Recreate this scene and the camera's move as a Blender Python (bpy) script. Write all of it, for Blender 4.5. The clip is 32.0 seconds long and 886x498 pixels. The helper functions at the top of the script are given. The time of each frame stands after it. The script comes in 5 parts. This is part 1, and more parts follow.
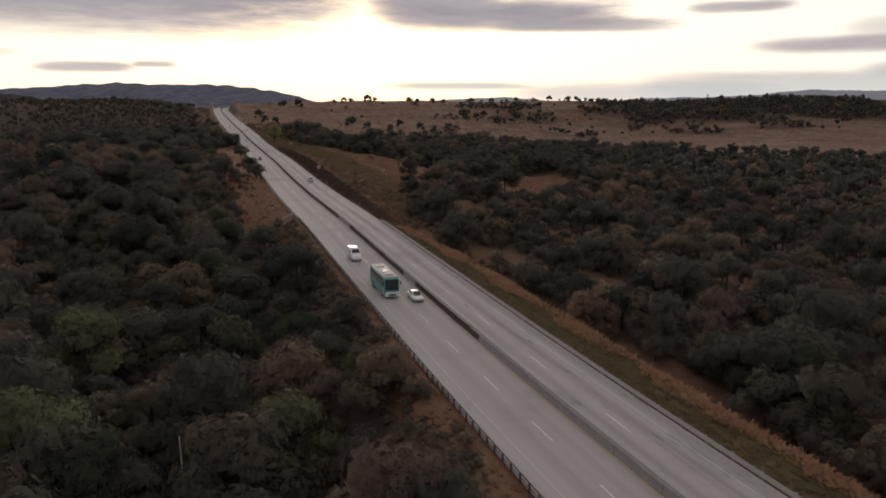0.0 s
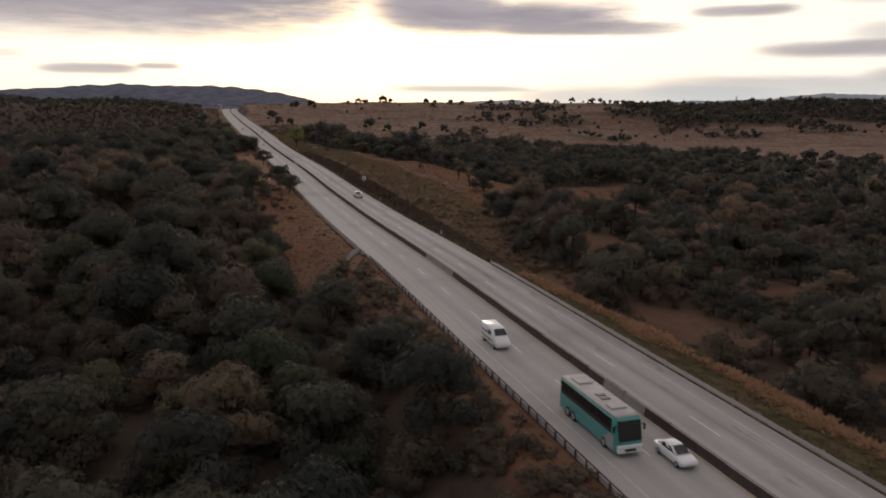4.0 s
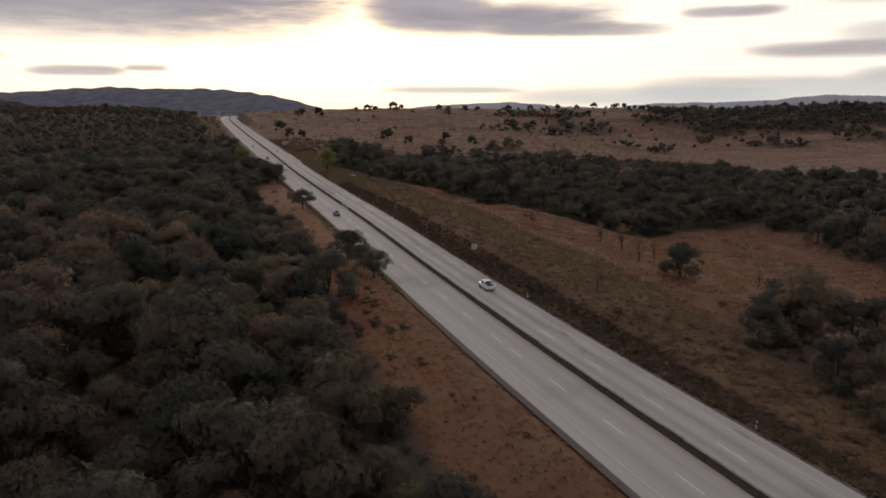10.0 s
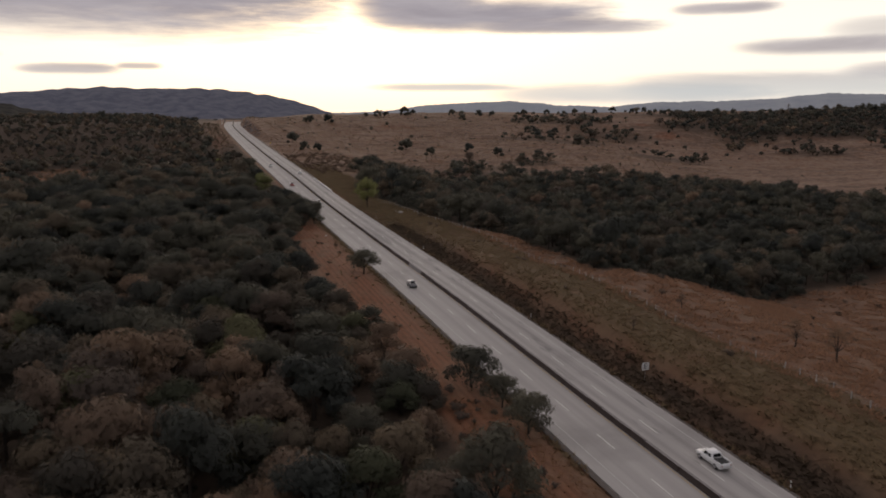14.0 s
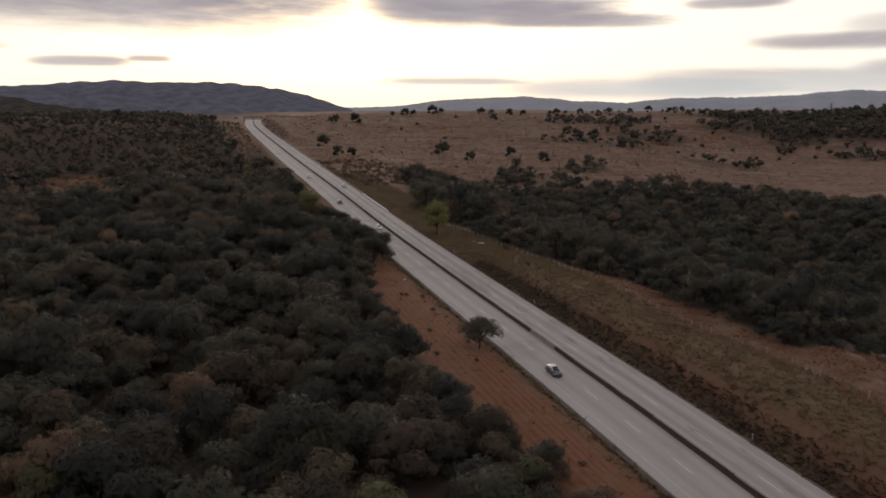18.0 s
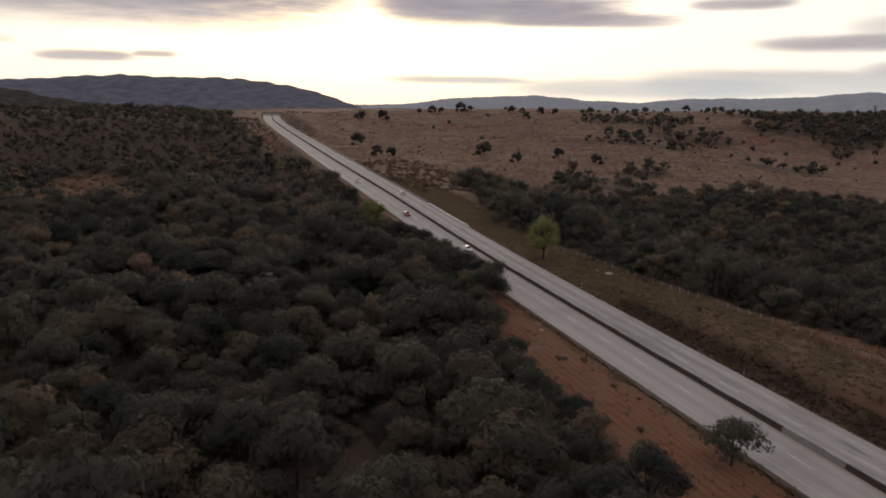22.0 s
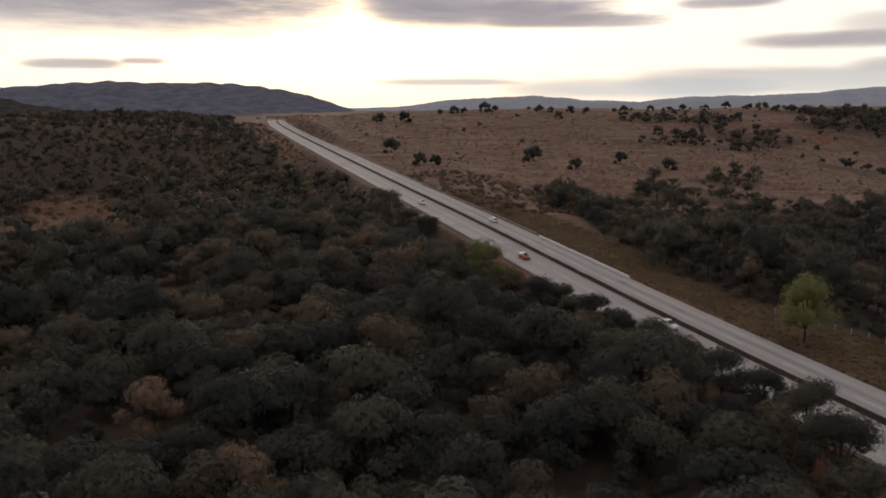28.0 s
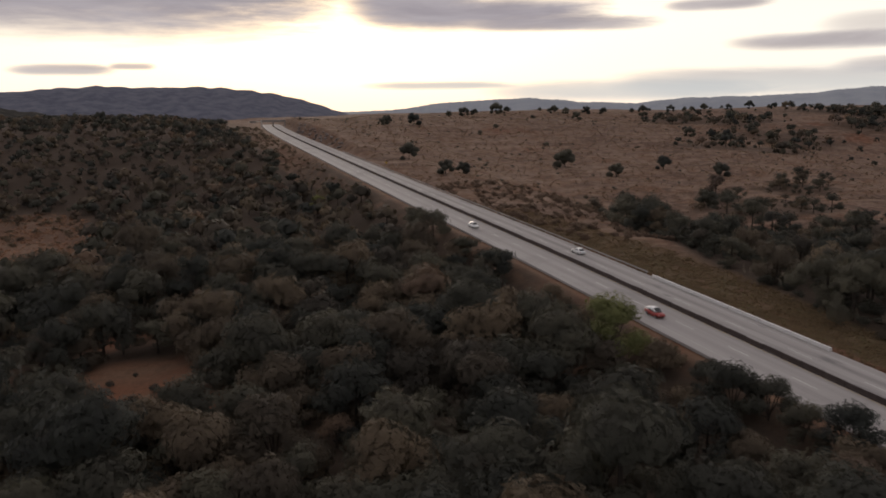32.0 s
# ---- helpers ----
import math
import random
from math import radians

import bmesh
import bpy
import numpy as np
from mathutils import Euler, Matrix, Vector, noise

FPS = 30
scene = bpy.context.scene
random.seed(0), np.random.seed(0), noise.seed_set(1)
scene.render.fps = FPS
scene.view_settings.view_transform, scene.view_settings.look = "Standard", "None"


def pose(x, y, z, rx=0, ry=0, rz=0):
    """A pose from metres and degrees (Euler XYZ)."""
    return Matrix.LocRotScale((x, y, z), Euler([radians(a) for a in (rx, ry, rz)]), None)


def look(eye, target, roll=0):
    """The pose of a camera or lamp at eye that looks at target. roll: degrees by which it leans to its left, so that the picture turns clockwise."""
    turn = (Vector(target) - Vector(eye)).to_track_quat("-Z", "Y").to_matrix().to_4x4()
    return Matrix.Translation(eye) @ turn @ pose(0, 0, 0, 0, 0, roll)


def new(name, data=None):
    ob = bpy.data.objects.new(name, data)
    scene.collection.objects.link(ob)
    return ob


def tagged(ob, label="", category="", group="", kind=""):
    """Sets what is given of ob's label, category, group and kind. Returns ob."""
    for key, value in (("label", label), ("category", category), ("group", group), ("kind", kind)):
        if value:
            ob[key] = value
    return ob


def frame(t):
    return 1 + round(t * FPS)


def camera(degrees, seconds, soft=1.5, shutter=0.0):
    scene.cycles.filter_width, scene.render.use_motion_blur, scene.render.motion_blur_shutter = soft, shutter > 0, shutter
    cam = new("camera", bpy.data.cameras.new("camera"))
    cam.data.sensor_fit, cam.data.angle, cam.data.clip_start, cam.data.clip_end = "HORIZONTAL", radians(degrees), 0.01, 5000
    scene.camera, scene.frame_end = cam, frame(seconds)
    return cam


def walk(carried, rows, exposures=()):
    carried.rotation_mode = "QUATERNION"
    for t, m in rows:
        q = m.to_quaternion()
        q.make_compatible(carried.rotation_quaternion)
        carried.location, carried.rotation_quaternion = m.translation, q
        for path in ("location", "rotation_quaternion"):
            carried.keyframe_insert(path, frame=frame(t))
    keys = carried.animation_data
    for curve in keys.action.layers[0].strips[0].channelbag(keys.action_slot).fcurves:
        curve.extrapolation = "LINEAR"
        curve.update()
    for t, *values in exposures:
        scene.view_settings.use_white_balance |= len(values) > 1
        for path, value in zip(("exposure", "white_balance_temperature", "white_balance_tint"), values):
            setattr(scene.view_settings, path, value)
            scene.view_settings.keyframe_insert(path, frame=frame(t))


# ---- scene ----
cam = camera(58.5, 32.0, soft=1.8, shutter=0.4)
METRES, EYE, TILT, LEAN, TURN = 630.0, 30.2, -10.2, 0.0, 0.0
ROWS = [
    (0.0, -0.0009, -0.0003, 0.0004, -0.00, 0.00, -0.00),
    (0.5, -0.0055, 0.0120, 0.0021, 0.04, 0.04, -0.06),
    (1.0, -0.0099, 0.0238, 0.0036, 0.09, 0.08, -0.11),
    (1.5, -0.0145, 0.0356, 0.0053, 0.13, 0.10, -0.16),
    (2.0, -0.0192, 0.0481, 0.0070, 0.17, 0.14, -0.20),
    (2.5, -0.0240, 0.0605, 0.0088, 0.21, 0.16, -0.23),
    (3.0, -0.0290, 0.0726, 0.0107, 0.21, 0.17, -0.26),
    (3.5, -0.0339, 0.0847, 0.0128, 0.21, 0.18, -0.28),
    (5.5, -0.0528, 0.1322, 0.0224, 0.12, 0.29, -0.18),
    (6.0, -0.0574, 0.1442, 0.0252, 0.08, 0.29, -0.13),
    (6.5, -0.0622, 0.1562, 0.0282, 0.01, 0.29, -0.09),
    (7.0, -0.0668, 0.1679, 0.0313, -0.05, 0.29, -0.05),
    (7.5, -0.0716, 0.1797, 0.0345, -0.13, 0.29, -0.01),
    (8.0, -0.0763, 0.1911, 0.0377, -0.21, 0.29, 0.01),
    (8.5, -0.0812, 0.2019, 0.0410, -0.27, 0.30, -0.00),
    (9.0, -0.0862, 0.2128, 0.0444, -0.35, 0.30, 0.01),
    (9.5, -0.0913, 0.2236, 0.0482, -0.42, 0.29, 0.05),
    (10.0, -0.0965, 0.2344, 0.0521, -0.49, 0.29, 0.04),
    (10.5, -0.1017, 0.2452, 0.0561, -0.54, 0.29, 0.06),
    (11.0, -0.1069, 0.2557, 0.0599, -0.58, 0.29, 0.08),
    (11.5, -0.1119, 0.2659, 0.0636, -0.60, 0.27, 0.12),
    (12.0, -0.1171, 0.2761, 0.0675, -0.64, 0.25, 0.14),
    (12.5, -0.1224, 0.2864, 0.0718, -0.67, 0.21, 0.15),
    (13.0, -0.1277, 0.2968, 0.0760, -0.73, 0.17, 0.20),
    (13.5, -0.1329, 0.3070, 0.0803, -0.80, 0.13, 0.23),
    (14.0, -0.1382, 0.3170, 0.0846, -0.90, 0.10, 0.25),
    (14.5, -0.1433, 0.3267, 0.0889, -1.00, 0.05, 0.30),
    (16.5, -0.1630, 0.3654, 0.1028, -1.01, -0.14, 0.31),
    (17.0, -0.1681, 0.3752, 0.1047, -0.80, -0.21, 0.17),
    (17.5, -0.1733, 0.3853, 0.1064, -0.54, -0.27, 0.02),
    (18.0, -0.1788, 0.3956, 0.1079, -0.29, -0.32, -0.12),
    (18.5, -0.1844, 0.4059, 0.1094, -0.10, -0.36, -0.27),
    (19.0, -0.1901, 0.4168, 0.1109, -0.00, -0.38, -0.40),
    (19.5, -0.1956, 0.4267, 0.1123, 0.04, -0.39, -0.51),
    (20.0, -0.2016, 0.4378, 0.1138, 0.05, -0.40, -0.60),
    (20.5, -0.2079, 0.4489, 0.1155, 0.04, -0.43, -0.68),
    (21.0, -0.2142, 0.4602, 0.1170, -0.00, -0.43, -0.75),
    (21.5, -0.2205, 0.4712, 0.1187, -0.05, -0.43, -0.79),
    (22.0, -0.2265, 0.4826, 0.1204, -0.10, -0.43, -0.79),
    (22.5, -0.2323, 0.4933, 0.1222, -0.16, -0.43, -0.78),
    (23.0, -0.2376, 0.5044, 0.1236, -0.21, -0.40, -0.67),
    (23.5, -0.2429, 0.5159, 0.1254, -0.29, -0.38, -0.56),
    (24.0, -0.2480, 0.5275, 0.1273, -0.34, -0.39, -0.44),
    (24.5, -0.2531, 0.5394, 0.1291, -0.38, -0.36, -0.34),
    (25.0, -0.2578, 0.5513, 0.1308, -0.39, -0.36, -0.23),
    (25.5, -0.2625, 0.5630, 0.1327, -0.43, -0.35, -0.14),
    (27.5, -0.2792, 0.6113, 0.1397, -0.57, -0.29, 0.18),
    (28.0, -0.2830, 0.6235, 0.1414, -0.64, -0.26, 0.26),
    (28.5, -0.2867, 0.6356, 0.1432, -0.71, -0.23, 0.35),
    (29.0, -0.2903, 0.6477, 0.1449, -0.79, -0.19, 0.41),
    (29.5, -0.2938, 0.6595, 0.1467, -0.90, -0.18, 0.47),
    (30.0, -0.2973, 0.6714, 0.1485, -0.97, -0.16, 0.57),
    (30.5, -0.3008, 0.6834, 0.1505, -1.05, -0.13, 0.63),
    (31.0, -0.3041, 0.6956, 0.1522, -1.12, -0.10, 0.70),
    (31.5, -0.3074, 0.7076, 0.1539, -1.17, -0.06, 0.75),
    (32.0, -0.3108, 0.7195, 0.1556, -1.22, -0.03, 0.81),
]
walk(cam, [(t, pose(0, 0, EYE, TILT, LEAN, TURN) @ pose(METRES * x, METRES * y, METRES * z, 90 + pitch, roll, yaw)) for t, x, y, z, yaw, pitch, roll in ROWS])

# ---- world and light ----
def nodes_of(owner):
    owner.use_nodes = True
    tree = owner.node_tree
    tree.nodes.clear()
    return tree


def link(tree, a, b):
    tree.links.new(a, b)


SUN_AZ, SUN_EL = 6.2, 7.0          # degrees to the left of +y, degrees above the horizon
world = bpy.data.worlds.new("dusk_sky")
scene.world = world
wt = nodes_of(world)


def math_node(tree, op, a, b=None, clamp=False):
    n = tree.nodes.new("ShaderNodeMath")
    n.operation, n.use_clamp = op, clamp
    for i, v in enumerate((a, b)):
        if v is None:
            continue
        if isinstance(v, (int, float)):
            n.inputs[i].default_value = v
        else:
            tree.links.new(v, n.inputs[i])
    return n.outputs[0]


def mix_rgb(tree, fac, a, b, blend="MIX"):
    n = tree.nodes.new("ShaderNodeMix")
    n.data_type, n.blend_type = "RGBA", blend
    for sock, v in ((n.inputs[0], fac), (n.inputs[6], a), (n.inputs[7], b)):
        if isinstance(v, (int, float)):
            sock.default_value = v
        elif isinstance(v, tuple):
            sock.default_value = (*v, 1)
        else:
            tree.links.new(v, sock)
    return n.outputs[2]


def noise_node(tree, vector, scale, detail=4.0, rough=0.55, dist=0.0):
    n = tree.nodes.new("ShaderNodeTexNoise")
    n.inputs["Scale"].default_value, n.inputs["Detail"].default_value = scale, detail
    n.inputs["Roughness"].default_value, n.inputs["Distortion"].default_value = rough, dist
    if vector is not None:
        tree.links.new(vector, n.inputs["Vector"])
    return n


def ramp_node(tree, fac, *stops):
    n = tree.nodes.new("ShaderNodeValToRGB")
    while len(n.color_ramp.elements) < len(stops):
        n.color_ramp.elements.new(0.5)
    for el, (p, c) in zip(n.color_ramp.elements, stops):
        el.position, el.color = p, (*c, 1)
    tree.links.new(fac, n.inputs[0])
    return n.outputs[0]


def smooth(tree, v, lo, hi):
    n = tree.nodes.new("ShaderNodeMapRange")
    n.interpolation_type = "SMOOTHSTEP"
    n.inputs[1].default_value, n.inputs[2].default_value = lo, hi
    tree.links.new(v, n.inputs[0])
    return n.outputs[0]


def build_sky():
    t = wt
    coord = t.nodes.new("ShaderNodeTexCoord")
    sep = t.nodes.new("ShaderNodeSeparateXYZ")
    link(t, coord.outputs["Generated"], sep.inputs[0])
    x, y, z = sep.outputs
    # azimuth to the right of +y and elevation, both in degrees
    az = math_node(t, "MULTIPLY", math_node(t, "ARCTAN2", x, y), 57.2958)
    el = math_node(t, "MULTIPLY", math_node(t, "ARCSINE", z), 57.2958)
    sky = t.nodes.new("ShaderNodeTexSky")
    sky.sky_type, sky.sun_disc = "NISHITA", False
    sky.sun_elevation, sky.sun_rotation = radians(SUN_EL), radians(-SUN_AZ)
    sky.air_density, sky.dust_density = 1.2, 3.0
    clear = mix_rgb(t, 1.0, sky.outputs[0], (0.022, 0.024, 0.028), "MULTIPLY")
    # high thin overcast: cream near the horizon, greyer towards the zenith
    up = math_node(t, "DIVIDE", el, 90.0, clamp=True)
    veil = ramp_node(t, up, (0.0, (1.0, 0.90, 0.79)), (0.025, (1.0, 0.95, 0.87)), (0.06, (1.0, 0.94, 0.865)), (0.085, (0.95, 0.85, 0.80)), (0.16, (0.92, 0.84, 0.83)), (0.4, (0.60, 0.54, 0.54)), (1.0, (0.66, 0.585, 0.575)))
    # the veil is bright on the sun's side and dim and cool on the other
    side = math_node(t, "COSINE", math_node(t, "MULTIPLY", math_node(t, "ADD", az, SUN_AZ), math.pi / 180))
    away = math_node(t, "MULTIPLY", math_node(t, "SUBTRACT", 1.0, smooth(t, side, -0.55, 0.82)), math_node(t, "SUBTRACT", 1.0, smooth(t, el, 15.0, 75.0)))
    veil = mix_rgb(t, away, veil, mix_rgb(t, 1.0, veil, (0.22, 0.23, 0.265), "MULTIPLY"))
    base = mix_rgb(t, 1.0, veil, clear, "ADD")
    # streaks of grey cloud
    comb = t.nodes.new("ShaderNodeCombineXYZ")
    link(t, math_node(t, "MULTIPLY", az, 0.055), comb.inputs[0])
    link(t, math_node(t, "MULTIPLY", el, 0.40), comb.inputs[1])
    warp = noise_node(t, comb.outputs[0], 1.6, 6.0, 0.62, 0.4)
    fine = noise_node(t, comb.outputs[0], 5.0, 6.0, 0.65, 0.3)
    wob = math_node(t, "SUBTRACT", warp.outputs[0], 0.5)
    wob2 = math_node(t, "SUBTRACT", fine.outputs[0], 0.5)
    total = None
    # azimuth, elevation, half-width and half-height (degrees) of each bank, and its depth
    for a, e, w, h, k in CLOUDS:
        dx = math_node(t, "DIVIDE", math_node(t, "ADD", math_node(t, "SUBTRACT", az, a), math_node(t, "MULTIPLY", wob2, w * 0.28)), w)
        ey = math_node(t, "ADD", math_node(t, "SUBTRACT", el, e), math_node(t, "MULTIPLY", wob, h * 0.7))
        dy = math_node(t, "DIVIDE", ey, h)
        r = math_node(t, "ADD", math_node(t, "MULTIPLY", math_node(t, "MULTIPLY", dx, dx), math_node(t, "MULTIPLY", dx, dx)), math_node(t, "MULTIPLY", dy, dy))
        r = math_node(t, "ADD", r, math_node(t, "MULTIPLY", wob2, 0.6))
        m = math_node(t, "MULTIPLY", math_node(t, "SUBTRACT", 1.0, smooth(t, r, 0.0, 1.35)), k)
        total = m if total is None else math_node(t, "ADD", total, math_node(t, "MULTIPLY", m, math_node(t, "SUBTRACT", 1.0, total)))
    # the rest of the sky: broken cloud all round, above the visible banks
    high = math_node(t, "MULTIPLY", smooth(t, warp.outputs[0], 0.45, 0.62), smooth(t, el, 8.0, 16.0))
    total = math_node(t, "MAXIMUM", total, math_node(t, "MULTIPLY", high, 0.6))
    cloud = mix_rgb(t, smooth(t, warp.outputs[0], 0.3, 0.7), (0.34, 0.305, 0.335), (0.45, 0.41, 0.435))
    cloud = mix_rgb(t, smooth(t, el, 1.0, 3.0), (0.56, 0.575, 0.58), cloud)
    col = mix_rgb(t, total, base, cloud)
    bg = t.nodes.new("ShaderNodeBackground")
    link(t, col, bg.inputs[0])
    bg.inputs[1].default_value = 1.0
    out = t.nodes.new("ShaderNodeOutputWorld")
    link(t, bg.outputs[0], out.inputs[0])


CLOUDS = [(-24.5, 7.5, 20.8, 3.2, 1.0), (-44.0, 6.5, 12.0, 2.2, 1.0), (-0.6, 7.1, 4.9, 1.9, 1.0), (4.6, 6.3, 8.6, 1.2, 1.0), (9.6, 5.5, 6.8, 0.5, 0.9), (20.0, 6.45, 3.6, 0.42, 0.85),
          (27.0, 3.9, 6.5, 0.6, 0.85), (32.0, 4.8, 6.0, 0.8, 0.5), (31.0, 7.0, 6.0, 0.5, 0.4), (-23.8, 2.55, 3.3, 0.38, 0.85), (-19.6, 2.8, 1.5, 0.24, 0.8), (-29.5, 3.4, 2.0, 0.3, 0.35),
          (1.2, 1.45, 5.6, 0.3, 0.85), (14.0, 0.95, 10.0, 0.75, 0.75), (24.0, 1.45, 11.0, 1.0, 0.75), (33.0, 2.3, 6.0, 0.6, 0.7)]
build_sky()

sun = new("sun", bpy.data.lights.new("sun", "SUN"))
sun.data.energy, sun.data.angle, sun.data.color = 0.6, radians(14), (1.0, 0.86, 0.72)
sun.matrix_world = look((0, 0, 0), (math.sin(radians(SUN_AZ)) * math.cos(radians(SUN_EL)), -math.cos(radians(SUN_AZ)) * math.cos(radians(SUN_EL)), -math.sin(radians(SUN_EL))))

# ---- materials ----
def material(name, rough=0.8, metal=0.0, spec=0.3):
    m = bpy.data.materials.new(name)
    t = nodes_of(m)
    b = t.nodes.new("ShaderNodeBsdfPrincipled")
    b.inputs["Roughness"].default_value, b.inputs["Metallic"].default_value = rough, metal
    b.inputs["Specular IOR Level"].default_value = spec
    o = t.nodes.new("ShaderNodeOutputMaterial")
    link(t, b.outputs[0], o.inputs[0])
    return m, t, b


def object_coord(t):
    return t.nodes.new("ShaderNodeTexCoord").outputs["Object"]


def add_bump(t, b, height, strength, distance):
    n = t.nodes.new("ShaderNodeBump")
    n.inputs["Strength"].default_value, n.inputs["Distance"].default_value = strength, distance
    link(t, height, n.inputs["Height"])
    link(t, n.outputs[0], b.inputs["Normal"])


def plain(name, colour, rough=0.6, metal=0.0, spec=0.4, var=0.25, scale=3.0):
    m, t, b = material(name, rough, metal, spec)
    n = noise_node(t, object_coord(t), scale, 5.0, 0.6)
    dark = tuple(c * (1 - var) for c in colour)
    link(t, mix_rgb(t, n.outputs[0], dark, tuple(min(1, c * (1 + var)) for c in colour)), b.inputs[0])
    add_bump(t, b, n.outputs[0], 0.15, 0.02)
    return m


def foliage(name, low, high, rough=0.75, gaps=True):
    m, t, b = material(name, rough, 0.0, 0.15)
    info = t.nodes.new("ShaderNodeObjectInfo")
    geo = t.nodes.new("ShaderNodeNewGeometry")
    big = noise_node(t, geo.outputs["Position"], 0.22, 4.0, 0.6)
    a = mix_rgb(t, math_node(t, "ADD", math_node(t, "MULTIPLY", geo.outputs["Random Per Island"], 0.45), 0.25), low, high)
    c = mix_rgb(t, smooth(t, big.outputs[0], 0.35, 0.65), a, mix_rgb(t, 0.7, a, tuple(h * 1.3 for h in high)))
    own = t.nodes.new("ShaderNodeAttribute")
    own.attribute_name = "tint"
    tint = math_node(t, "FRACT", math_node(t, "ADD", info.outputs["Random"], own.outputs["Fac"]), 0.0)
    vary = mix_rgb(t, tint, (0.62, 0.66, 0.70), (1.42, 1.30, 1.14))
    leaf = mix_rgb(t, 1.0, c, vary, "MULTIPLY")
    link(t, leaf, b.inputs[0])
    through_leaf = t.nodes.new("ShaderNodeBsdfTranslucent")
    link(t, leaf, through_leaf.inputs[0])
    both = t.nodes.new("ShaderNodeMixShader")
    both.inputs[0].default_value = 0.4
    link(t, b.outputs[0], both.inputs[1])
    link(t, through_leaf.outputs[0], both.inputs[2])
    out = [n for n in t.nodes if n.type == "OUTPUT_MATERIAL"][0]
    link(t, both.outputs[0], out.inputs[0])
    if gaps:
        # small gaps between the leaves of each spray
        hole = noise_node(t, geo.outputs["Position"], 6.0, 3.0, 0.7)
        clear = t.nodes.new("ShaderNodeBsdfTransparent")
        leafy = t.nodes.new("ShaderNodeMixShader")
        link(t, math_node(t, "LESS_THAN", hole.outputs[0], 0.5), leafy.inputs[0])
        link(t, both.outputs[0], leafy.inputs[1])
        link(t, clear.outputs[0], leafy.inputs[2])
        link(t, leafy.outputs[0], out.inputs[0])
    return m


LEAF_DARK = foliage("dark_green_leaves", (0.052, 0.052, 0.049), (0.075, 0.077, 0.062))
LEAF_OLIVE = foliage("olive_leaves", (0.078, 0.066, 0.055), (0.116, 0.098, 0.074))
LEAF_BARE = foliage("greyish_brown_twigs", (0.112, 0.084, 0.066), (0.172, 0.128, 0.098))
LEAF_GREEN = foliage("mid_green_leaves", (0.062, 0.066, 0.042), (0.098, 0.102, 0.062))
LEAF_LIME = foliage("yellow_green_leaves", (0.120, 0.130, 0.052), (0.180, 0.192, 0.082))
FAR_DARK = foliage("far_dark_green_leaves", (0.052, 0.052, 0.049), (0.075, 0.077, 0.062), gaps=False)
FAR_OLIVE = foliage("far_olive_leaves", (0.078, 0.066, 0.055), (0.116, 0.098, 0.074), gaps=False)
FAR_BARE = foliage("far_greyish_brown_twigs", (0.112, 0.084, 0.066), (0.172, 0.128, 0.098), gaps=False)
BARK = plain("bark", (0.06, 0.048, 0.04), 0.9, 0, 0.1, 0.4, 6.0)


